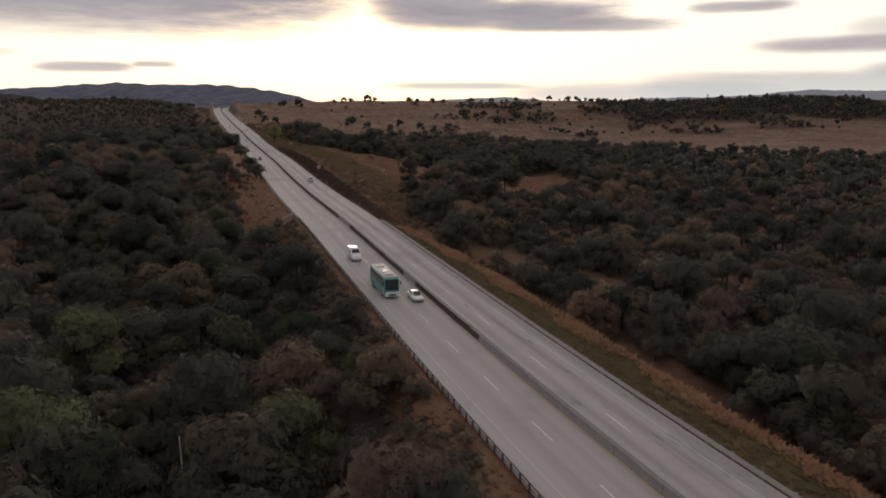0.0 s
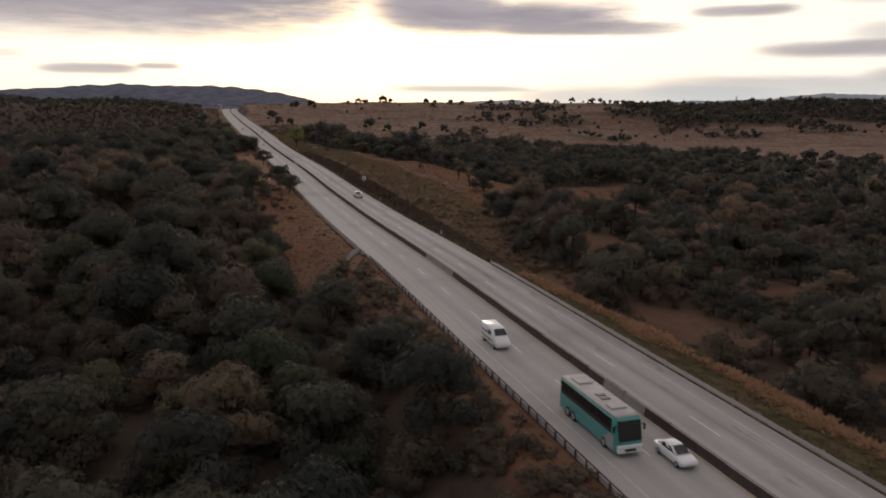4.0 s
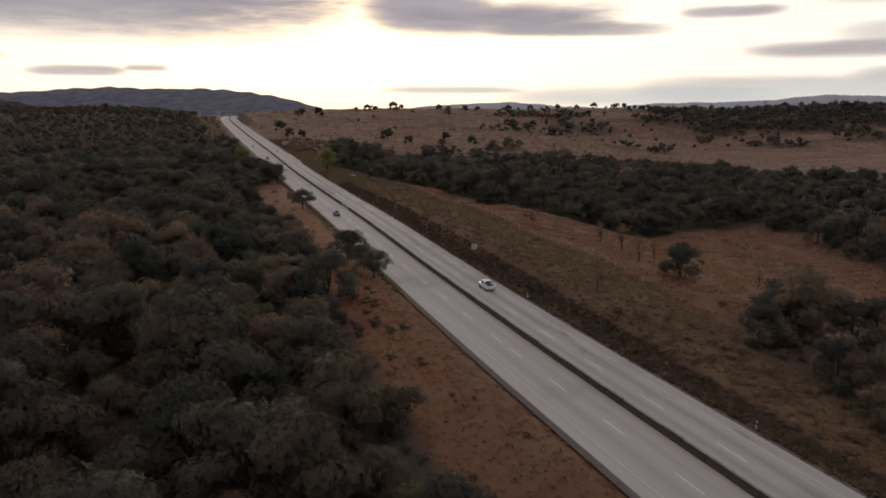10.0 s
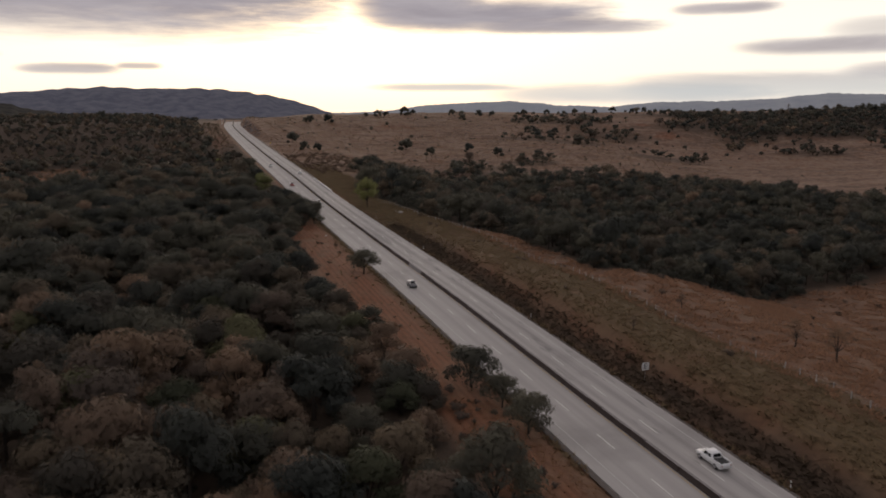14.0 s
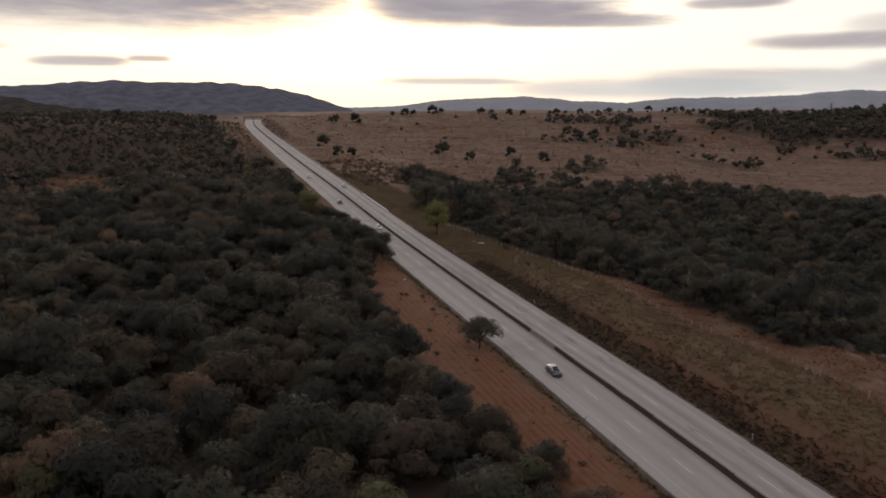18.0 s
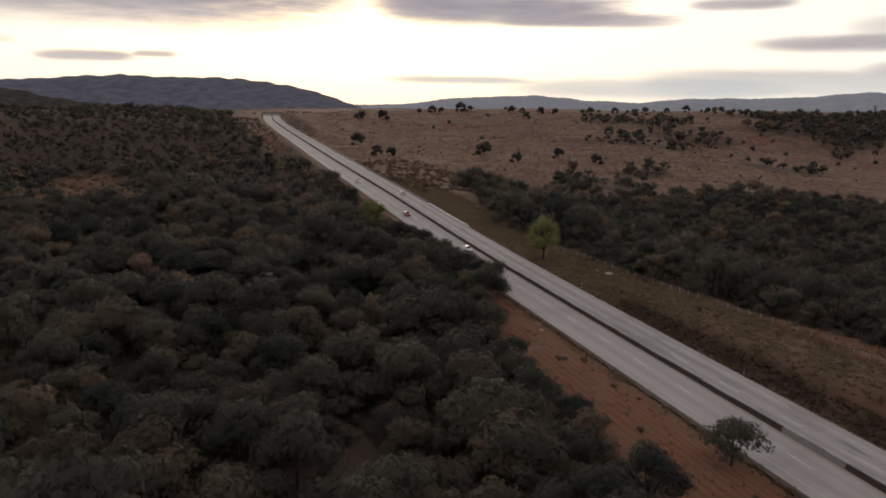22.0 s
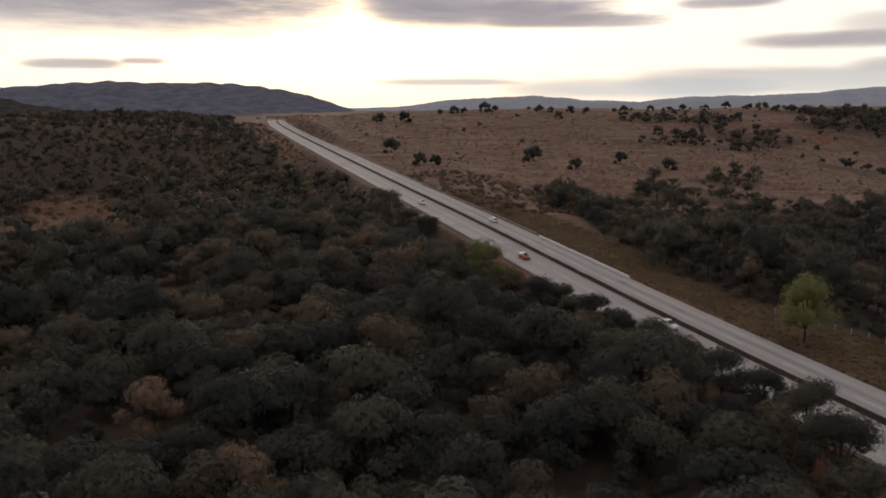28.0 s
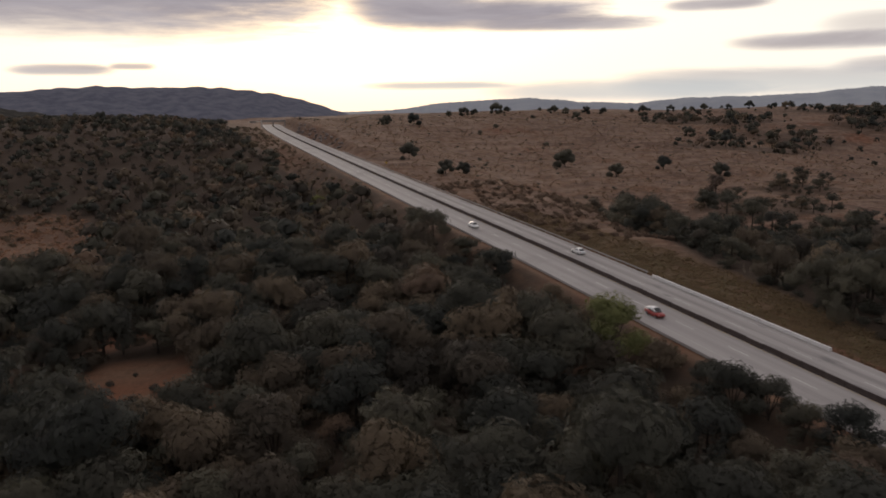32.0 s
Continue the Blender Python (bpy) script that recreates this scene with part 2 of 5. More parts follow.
def ground_material():
    m, t, b = material("dry_grass_and_red_earth", 0.95, 0.0, 0.1)
    pos = t.nodes.new("ShaderNodeNewGeometry").outputs["Position"]
    big = noise_node(t, pos, 0.012, 5.0, 0.6).outputs[0]
    mid = noise_node(t, pos, 0.08, 6.0, 0.65).outputs[0]
    fine = noise_node(t, pos, 1.1, 6.0, 0.7).outputs[0]
    tuft = noise_node(t, pos, 0.45, 5.0, 0.7).outputs[0]
    straw = mix_rgb(t, fine, (0.125, 0.080, 0.057), (0.225, 0.152, 0.112))
    rust = mix_rgb(t, fine, (0.10, 0.054, 0.032), (0.20, 0.112, 0.066))
    earth = mix_rgb(t, fine, (0.135, 0.055, 0.029), (0.205, 0.089, 0.049))
    wide = noise_node(t, pos, 0.03, 5.0, 0.6).outputs[0]
    c = mix_rgb(t, smooth(t, mid, 0.42, 0.6), straw, rust)
    c = mix_rgb(t, math_node(t, "MULTIPLY", smooth(t, wide, 0.48, 0.6), 0.7), c, mix_rgb(t, fine, (0.075, 0.046, 0.034), (0.15, 0.092, 0.066)))
    c = mix_rgb(t, smooth(t, big, 0.6, 0.72), c, earth)
    att = t.nodes.new("ShaderNodeAttribute")
    att.attribute_name = "cover"
    sp = t.nodes.new("ShaderNodeSeparateColor")
    link(t, att.outputs["Color"], sp.inputs[0])
    green = mix_rgb(t, fine, (0.066, 0.056, 0.027), (0.132, 0.108, 0.053))
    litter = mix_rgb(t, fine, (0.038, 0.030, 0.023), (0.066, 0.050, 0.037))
    scrub = mix_rgb(t, fine, (0.088, 0.053, 0.034), (0.205, 0.125, 0.080))
    scrub = mix_rgb(t, smooth(t, mid, 0.4, 0.62), scrub, mix_rgb(t, fine, (0.092, 0.047, 0.030), (0.190, 0.098, 0.060)))
    lie = t.nodes.new("ShaderNodeMapping")
    link(t, t.nodes.new("ShaderNodeUVMap").outputs[0], lie.inputs[0])
    lie.inputs["Scale"].default_value = (0.010, 0.055, 1.0)
    ledge = noise_node(t, lie.outputs[0], 1.0, 6.0, 0.65, 0.6).outputs[0]
    c = mix_rgb(t, math_node(t, "MULTIPLY", smooth(t, ledge, 0.52, 0.66), 0.75), c, mix_rgb(t, fine, (0.19, 0.128, 0.092), (0.30, 0.215, 0.160)))
    c = mix_rgb(t, math_node(t, "MULTIPLY", math_node(t, "SUBTRACT", 1.0, smooth(t, ledge, 0.36, 0.47)), 0.7), c, mix_rgb(t, fine, (0.07, 0.046, 0.034), (0.125, 0.082, 0.06)))
    hummock = noise_node(t, pos, 0.20, 4.0, 0.7).outputs[0]
    c = mix_rgb(t, math_node(t, "MULTIPLY", smooth(t, hummock, 0.5, 0.62), 0.6), c, mix_rgb(t, fine, (0.20, 0.135, 0.098), (0.32, 0.228, 0.170)))
    c = mix_rgb(t, math_node(t, "MULTIPLY", math_node(t, "SUBTRACT", 1.0, smooth(t, hummock, 0.38, 0.47)), 0.65), c, mix_rgb(t, fine, (0.065, 0.042, 0.031), (0.115, 0.075, 0.055)))
    c = mix_rgb(t, att.outputs["Alpha"], c, scrub)
    c = mix_rgb(t, sp.outputs[0], c, earth)
    c = mix_rgb(t, sp.outputs[1], c, green)
    uv = t.nodes.new("ShaderNodeSeparateXYZ")
    link(t, t.nodes.new("ShaderNodeUVMap").outputs[0], uv.inputs[0])
    swing = math_node(t, "ADD", math_node(t, "MULTIPLY", uv.outputs[0], 4.2), math_node(t, "MULTIPLY", tuft, 5.0))
    furrow = math_node(t, "MULTIPLY", smooth(t, math_node(t, "SINE", swing, 0.0), -0.4, 0.9), math_node(t, "MULTIPLY", math_node(t, "MAXIMUM", sp.outputs[0], sp.outputs[1]), 0.6))
    beside = math_node(t, "SUBTRACT", 1.0, smooth(t, math_node(t, "ABSOLUTE", uv.outputs[0], 0.0), 32.0, 42.0))
    furrow = math_node(t, "MULTIPLY", furrow, beside)
    c = mix_rgb(t, furrow, c, mix_rgb(t, 1.0, c, (0.5, 0.5, 0.55), "MULTIPLY"))
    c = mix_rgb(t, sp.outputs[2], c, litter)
    c = mix_rgb(t, math_node(t, "MULTIPLY", smooth(t, tuft, 0.5, 0.68), 0.55), c, mix_rgb(t, 1.0, c, (0.6, 0.61, 0.63), "MULTIPLY"))
    link(t, c, b.inputs[0])
    add_bump(t, b, mix_rgb(t, 0.5, fine, tuft), 0.6, 0.4)
    return m


def concrete_material():
    m, t, b = material("worn_road_concrete", 0.85, 0.0, 0.25)
    uv = t.nodes.new("ShaderNodeUVMap").outputs[0]
    sep = t.nodes.new("ShaderNodeSeparateXYZ")
    link(t, uv, sep.inputs[0])
    across, along = sep.outputs[0], sep.outputs[1]
    stretch = t.nodes.new("ShaderNodeCombineXYZ")
    link(t, across, stretch.inputs[0])
    link(t, math_node(t, "MULTIPLY", along, 0.03), stretch.inputs[1])
    streak = noise_node(t, stretch.outputs[0], 0.9, 4.0, 0.6).outputs[0]
    blot = noise_node(t, uv, 0.05, 5.0, 0.6).outputs[0]
    fine = noise_node(t, uv, 2.5, 5.0, 0.7).outputs[0]
    c = mix_rgb(t, streak, (0.262, 0.246, 0.235), (0.405, 0.384, 0.366))
    c = mix_rgb(t, smooth(t, blot, 0.5, 0.75), c, (0.24, 0.225, 0.215))
    # tracks of tyres and drips along the lanes
    for centre, half, deep in ((5.4, 0.8, 0.7), (2.4, 0.6, 0.5), (-6.2, 0.8, 0.35), (-3.0, 0.6, 0.25), (8.3, 0.6, 0.25)):
        d = math_node(t, "ABSOLUTE", math_node(t, "SUBTRACT", across, centre))
        band = math_node(t, "MULTIPLY", math_node(t, "SUBTRACT", 1.0, smooth(t, d, half * 0.2, half * 1.5)), math_node(t, "MULTIPLY", smooth(t, streak, 0.25, 0.65), deep))
        c = mix_rgb(t, band, c, (0.13, 0.122, 0.118))
    # oily patches on the right carriageway
    spot = t.nodes.new("ShaderNodeCombineXYZ")
    link(t, math_node(t, "MULTIPLY", across, 0.45), spot.inputs[0])
    link(t, math_node(t, "MULTIPLY", along, 0.075), spot.inputs[1])
    oil = noise_node(t, spot.outputs[0], 1.0, 5.0, 0.65).outputs[0]
    oil = math_node(t, "MULTIPLY", smooth(t, oil, 0.56, 0.68), smooth(t, across, 0.5, 2.0))
    off_x = math_node(t, "DIVIDE", math_node(t, "SUBTRACT", across, 2.8), 1.9)
    off_y = math_node(t, "DIVIDE", math_node(t, "SUBTRACT", along, 474.0), 13.0)
    patch = math_node(t, "ADD", math_node(t, "MULTIPLY", off_x, off_x), math_node(t, "MULTIPLY", off_y, off_y))
    patch = math_node(t, "MULTIPLY", math_node(t, "SUBTRACT", 1.0, smooth(t, patch, 0.3, 1.1)), smooth(t, fine, 0.3, 0.6))
    oil = math_node(t, "MAXIMUM", oil, patch)
    c = mix_rgb(t, math_node(t, "MULTIPLY", oil, 0.75), c, (0.11, 0.108, 0.108))
    c = mix_rgb(t, math_node(t, "MULTIPLY", fine, 0.3), c, (0.42, 0.41, 0.40))
    link(t, c, b.inputs[0])
    add_bump(t, b, fine, 0.2, 0.02)
    return m


GROUND = ground_material()
CONCRETE = concrete_material()

# ---- plan of the road and the lie of the land ----
HEAD = radians(15.6)
ALONG, ACROSS = np.array((-math.sin(HEAD), math.cos(HEAD))), np.array((math.cos(HEAD), math.sin(HEAD)))
ROAD_S = np.array((-200.0, 20, 80, 140, 200, 260, 320, 390, 470, 560, 660, 780, 920, 1070, 1220, 1380, 2000, 5000))
ROAD_E = np.array((44.0, 35.2, 32.8, 30.8, 29.0, 27.1, 25.9, 24.6, 22.9, 19.6, 15.6, 10.8, 6.9, 3.6, 3.2, 10.3, 40.0, 40.0))
ROAD_Z = np.array((-4.0, -1.6, -1.1, 0.1, 1.4, 1.9, 2.6, 4.0, 4.8, 7.1, 11.2, 15.3, 19.4, 23.5, 27.0, 28.4, 12.0, 0.0))
LEFT_EDGE, RIGHT_EDGE = -10.4, 9.3


def hermite(s, knots, values):
    s = np.asarray(s, float)
    m = np.gradient(values, knots)
    i = np.clip(np.searchsorted(knots, s, side="right") - 1, 0, len(knots) - 2)
    h = knots[i + 1] - knots[i]
    u = np.clip((s - knots[i]) / h, 0, 1)
    return ((2 * u**3 - 3 * u**2 + 1) * values[i] + (u**3 - 2 * u**2 + u) * h * m[i]
            + (3 * u**2 - 2 * u**3) * values[i + 1] + (u**3 - u**2) * h * m[i + 1])


def road_offset(s):
    return hermite(s, ROAD_S, ROAD_E)


def road_height(s):
    return hermite(s, ROAD_S, ROAD_Z)


def place(s, o):
    """World x and y of a point s metres along the road and o metres to the right of its middle."""
    l = road_offset(s) + o
    return s * ALONG[0] + l * ACROSS[0], s * ALONG[1] + l * ACROSS[1]


def drift(s):
    """How far the woods' own line runs to the right of the road's middle."""
    return np.interp(s, (0, 200, 450, 600, 780, 920, 1080, 1200, 1400), (2.2, 2.4, 3.6, 4.0, 2.7, -1.5, -8.0, -13.0, -20.0))


def step(v, lo, hi):
    u = np.clip((v - lo) / (hi - lo), 0, 1)
    return u * u * (3 - 2 * u)


def waves(x, y, size, seed):
    """Smooth random undulation, -1 to 1, of about that size in metres."""
    r = np.random.RandomState(seed)
    out = 0.0 * x
    for _ in range(7):
        a, p, k = r.uniform(0, 6.283), r.uniform(0, 6.283), r.uniform(0.6, 1.6) * 6.283 / size
        out = out + np.sin(k * (x * math.cos(a) + y * math.sin(a)) + p)
    return out / 3.5


LAND_S = np.array((-200.0, 0, 100, 180, 240, 300, 360, 430, 520, 600, 700, 800, 870, 950, 1050, 1150, 1300, 1450, 1700, 2500, 5000))
LEFT_Z = np.array((-12.0, -10, -8, -5, 0.5, 3.5, 5, 6, 6, 4, 3.5, 4.5, 8, 16, 31, 37, 36, 30, 18, 5, 0))       # woods left of the road
RIGHT_BANK = np.array((-7.5, -7.0, -6, -4, 0.2, 3.6, 4.6, 3.6, 1.0, -1.6, -3.5, -4.5, -3.0, 3.5, 8.0, 9.0, 8.0, 6.0, 0, 0, 0))  # crest of the bank, over the road
VALLEY_Z = np.array((-16.0, -13, -12, -11, -10, -9, -8.5, -8, -8, -8, -7, -2, 5, 11, 20, 30.5, 37.2, 38.5, 34, 16, 0))
FAR_Z = np.array((-15.0, -14, -14, -14, -14, -14, -14, -14, -14, -14, -15, -15, -13, -8, 4, 26, 39, 40.5, 36, 16, 0))


def land(s, o):
    """Height of the ground."""
    s, o = np.asarray(s, float), np.asarray(o, float)
    x, y = place(s, o)
    z = road_height(s)
    lift = z - 0.05
    # left of the road
    level = np.interp(s, LAND_S, LEFT_Z)
    level = level - 5.0 * step(s, 540, 640) * (1 - step(s, 880, 960)) * step(-o, 70, 120)
    level = level + np.minimum(z + 0.5 - level, 0) * step(s, 930, 1020) * (1 - step(-o, 25, 130))
    wide = 7 + 1.3 * np.abs(level - z)
    left_z = lift + (level - lift) * step(-o, 12.0, 12.0 + wide)
    # right of the road: bank, terrace, valley
    bank = z + np.interp(s, LAND_S, RIGHT_BANK)
    valley = np.interp(s, LAND_S, VALLEY_Z)
    far = np.interp(s, LAND_S, FAR_Z)
    far = far + 13.0 * step(o, 680, 900) * np.exp(-((s - 1150) / 120) ** 2)
    valley = valley + (far - valley) * step(o, 230, 480)
    terrace = bank - 2.0 * (np.interp(s, LAND_S, RIGHT_BANK) > 0)
    right_z = lift + (bank - lift) * step(o, np.interp(s, (150, 200), (15.5, 10.6)), np.interp(s, (150, 200), (24.0, 18.5)))
    right_z = right_z + (terrace - bank) * step(o, 21, 45)
    right_z = right_z + (valley - terrace) * step(o, 37, 113)
    out = np.where(o < 0, left_z, right_z)
    rough = waves(x, y, 60, 3) * 0.9 + waves(x, y, 23, 4) * 0.35
    big = waves(x, y, 420, 5) * 3.0 * step(np.abs(o), 60, 260)
    out = out + rough * step(np.abs(o), 12, 40) + big
    return np.where((o > LEFT_EDGE - 0.8) & (o < RIGHT_EDGE + 0.8), lift - 0.35, out)


# ---- ground ----
def mesh_object(name, verts, faces, mats, parent=None, uvs=None, smooth_faces=False, normals=None):
    me = bpy.data.meshes.new(name)
    verts, faces = np.asarray(verts, np.float32), np.asarray(faces, np.int32)
    k = faces.shape[1]
    me.vertices.add(len(verts))
    me.vertices.foreach_set("co", verts.ravel())
    me.loops.add(faces.size)
    me.loops.foreach_set("vertex_index", faces.ravel())
    me.polygons.add(len(faces))
    me.polygons.foreach_set("loop_start", np.arange(len(faces), dtype=np.int32) * k)
    me.polygons.foreach_set("use_smooth", np.full(len(faces), smooth_faces))
    for m in mats:
        me.materials.append(m)
    if uvs is not None:
        layer = me.uv_layers.new(name="uv")
        layer.data.foreach_set("uv", np.asarray(uvs, np.float32)[faces.ravel()].ravel())
    me.update(calc_edges=True)
    if normals is None:
        me.validate()
    else:
        me.normals_split_custom_set_from_vertices(np.asarray(normals, np.float32))
    ob = new(name, me)
    if parent:
        ob.parent = parent
    return ob


def grid_faces(n, m):
    i = np.arange(n - 1)[:, None] * m + np.arange(m - 1)[None]
    return np.stack([i, i + 1, i + 1 + m, i + m], -1).reshape(-1, 4)


LEFT_WOOD_S = np.array((-200.0, 60, 110, 180, 205, 290, 320, 365, 385, 440, 475, 500, 530, 600, 700, 800, 880, 960, 1400))
LEFT_WOOD_O = np.array((17.0, 17.0, 17.0, 18.5, 25, 27, 26, 26, 30.5, 30.5, 28.5, 24, 19, 18, 19, 20, 24, 28, 27))


def wood_left(s, o):
    """How wooded the ground left of the road is, 0 to 1."""
    d = -o - np.interp(s, LEFT_WOOD_S, LEFT_WOOD_O)
    w = step(d, 0, 3) * np.interp(s, (0, 820, 960, 1100, 1250, 1600), (1, 1, 0.93, 0.85, 0.8, 0.8))
    for cs, co, rs, ro in ((810, -138, 55, 24), (634, -100, 15, 16), (614, -89, 8, 8), (655, -128, 11, 9), (690, -75, 7, 10), (609, -25, 6, 7), (665, -100, 7, 9), (760, -230, 20, 35), (550, -190, 9, 16), (330, -130, 8, 10)):
        w = w * step(((s - cs) / rs) ** 2 + ((o - co) / ro) ** 2, 0.7, 1.3)
    return w


def wood_right(s, o):
    """How wooded the ground right of the road is, 0 to 1."""
    near = step(o, np.interp(s, (0, 90, 130, 170, 215, 260), (20, 20, 18, 16, 17, 26)), np.interp(s, (0, 90, 130, 170, 215, 260), (22, 22, 20, 18, 20, 31))) * (1 - step(s, 255, 285)) * 0.85
    brink = np.interp(s, (0, 290, 330, 400), (88, 88, 125, 150))
    side = step(o, brink, brink + 15) * (1 - step(s, 430, 460)) * 0.9
    first = np.interp(o, (20, 36, 160, 300), (530, 392, 418, 420))
    last = np.interp(o, (20, 58, 90, 160, 230, 310, 450, 560), (800, 772, 762, 758, 742, 740, 640, 540))
    edge = np.interp(s, (390, 440, 505, 540, 600, 660, 760, 900), (37, 37, 30, 22, 22, 30, 58, 70))
    main = step(s, first, first + 12) * (1 - step(s, last - 8, last + 8)) * step(o, edge, edge + 4)
    x, y = place(s, o)
    ragged = waves(x, y, 120, 71) * 45
    scarp = step(o + ragged, 545, 640) * step(s + ragged * 0.7, 1025, 1070) * (1 - step(s, 1240, 1300)) * 1.0
    clump = 0 * s
    for cs, co, rs, ro in ((800, 168, 26, 36), (838, 222, 16, 28), (1010, 330, 30, 60), (1090, 440, 40, 50), (1190, 430, 50, 70), (930, 420, 25, 50), (985, 640, 22, 50), (1000, 800, 25, 60)):
        clump = np.maximum(clump, (1 - step(((s - cs) / rs) ** 2 + ((o - co) / ro) ** 2, 0.6, 1.2)) * 0.5)
    beyond = 0 * s
    w = np.maximum(np.maximum(np.maximum(near, side), np.maximum(main, scarp)), np.maximum(clump, beyond))
    w = np.where((s < 560) & (o > 560), np.maximum(w, 0.5), w)
    open_ground = 1 - 0.75 * step(waves(x, y, 38, 72), 0.25, 0.7) * (1 - step(s, 250, 300))
    return w * step(o, 15, 20) * open_ground


def wooded(s, o):
    o = np.where(o < 0, np.minimum(o - drift(s), -0.1), np.maximum(o - drift(s), 0))
    return np.where(o < 0, wood_left(s, o), wood_right(s, o))


def cover(s, o, x, y):
    """Bare red earth, green grass and leaf litter, 0 to 1 each, over the dry grass."""
    blotch = waves(x, y, 14, 8) * 0.5 + waves(x, y, 5, 9) * 0.5
    earth = step(-o, 12.5, 15) * (1 - step(-o, 24, 29)) * step(s, 190, 300) * (1 - step(s, 500, 540)) * 0.75
    for cs, co, rs, ro in ((632, -95, 7, 9), (611, -83, 5, 5), (650, -124, 9, 9), (690, -75, 4, 7), (665, -100, 5, 7)):
        earth = np.maximum(earth, (1 - step(((s - cs) / rs) ** 2 + ((o - co) / ro) ** 2, 0.2, 1.2)) * 0.7)
    earth = earth * step(blotch, -0.9, 0.3)
    green = step(o, 10, 13) * (1 - step(o, 26, 40)) * step(s, 430, 520) * (1 - step(s, 680, 760)) * 0.75
    green = np.maximum(green, step(o, 14, 19) * (1 - step(o, 30, 36)) * step(s, 200, 250) * 0.62 * (1 - step(s, 520, 560)))
    green = np.maximum(green, step(o, 18, 22) * (1 - step(o, 30, 34)) * step(s, 270, 300) * (1 - step(s, 420, 470)) * 0.4)
    green = np.maximum(green, step(o, 9.8, 10.6) * (1 - step(o, 16, 22)) * (1 - step(s, 170, 220)) * 0.95)
    green = green * step(blotch, -1.2, 0.4)
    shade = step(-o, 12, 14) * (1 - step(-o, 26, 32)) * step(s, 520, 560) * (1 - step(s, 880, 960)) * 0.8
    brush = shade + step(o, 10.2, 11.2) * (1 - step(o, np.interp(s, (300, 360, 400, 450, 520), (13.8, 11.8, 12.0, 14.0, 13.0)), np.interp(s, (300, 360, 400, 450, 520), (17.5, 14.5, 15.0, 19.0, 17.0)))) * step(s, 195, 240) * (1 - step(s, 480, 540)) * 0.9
    dull = np.maximum((o > 0) * (1 - 0.45 * step(o, 17, 22) * step(s, 310, 380)) * (1 - step(s, 560, 760)), (o < 0) * (1 - 0.45 * step(s, 620, 760)))
    slope = (o < 0) * step(s, 780, 900) * step(-o, 18, 34) * 0.6 * step(blotch, -1.3, 0.5)
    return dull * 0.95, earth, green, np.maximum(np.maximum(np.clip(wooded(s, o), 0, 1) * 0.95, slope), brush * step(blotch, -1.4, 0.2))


def build_ground():
    s = np.concatenate([np.arange(-150, 1250, 5.0), np.arange(1250, 2000, 25.0), np.linspace(2000, 4900, 25)])
    near = np.concatenate([np.arange(0, 30, 1.2), np.arange(30, 90, 3.0), np.arange(90, 400, 8.0), np.geomspace(400, 3500, 30)])
    o = np.concatenate([-near[:0:-1], near])
    ss, oo = np.meshgrid(s, o, indexing="ij")
    x, y = place(ss, oo)
    z = land(ss, oo)
    v = np.stack([x, y, z], -1).reshape(-1, 3)
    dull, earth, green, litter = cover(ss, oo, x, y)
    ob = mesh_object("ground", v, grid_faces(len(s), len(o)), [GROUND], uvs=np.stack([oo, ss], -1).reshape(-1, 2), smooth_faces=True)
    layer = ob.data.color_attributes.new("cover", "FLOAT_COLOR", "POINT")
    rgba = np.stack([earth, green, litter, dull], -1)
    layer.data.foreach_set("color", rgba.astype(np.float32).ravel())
    return tagged(ob, "rolling ground of dry grass, scrub and red earth", "ground", kind="structure")


ground = build_ground()


def ribbon(name, s, offsets, lifts, mat, parent=None):
    """A strip along the road with the given cross-section."""
    ss, oo = np.meshgrid(s, np.asarray(offsets, float), indexing="ij")
    x, y = place(ss, oo)
    z = road_height(ss) + np.asarray(lifts, float)[None]
    v = np.stack([x, y, z], -1).reshape(-1, 3)
    f = grid_faces(len(s), len(offsets))
    return mesh_object(name, v, f, [mat], parent, np.stack([oo, ss], -1).reshape(-1, 2))


ROAD_RANGE = np.arange(-120, 1400, 6.0)
road = tagged(ribbon("road", ROAD_RANGE, (-10.4, -10.3, -0.6, 0.6, 9.2, 9.3), (-0.3, 0.12, 0.12, 0.12, 0.12, -0.3), CONCRETE), "worn pale grey concrete motorway of two carriageways", "road", kind="structure")


# ---- trees ----
def ico(level):
    bm = bmesh.new()
    bmesh.ops.create_icosphere(bm, subdivisions=level, radius=1)
    v = np.array([p.co[:] for p in bm.verts])
    f = np.array([[q.index for q in p.verts] for p in bm.faces])
    bm.free()
    return v, f


ICO1, ICO2 = ico(1), ico(2)


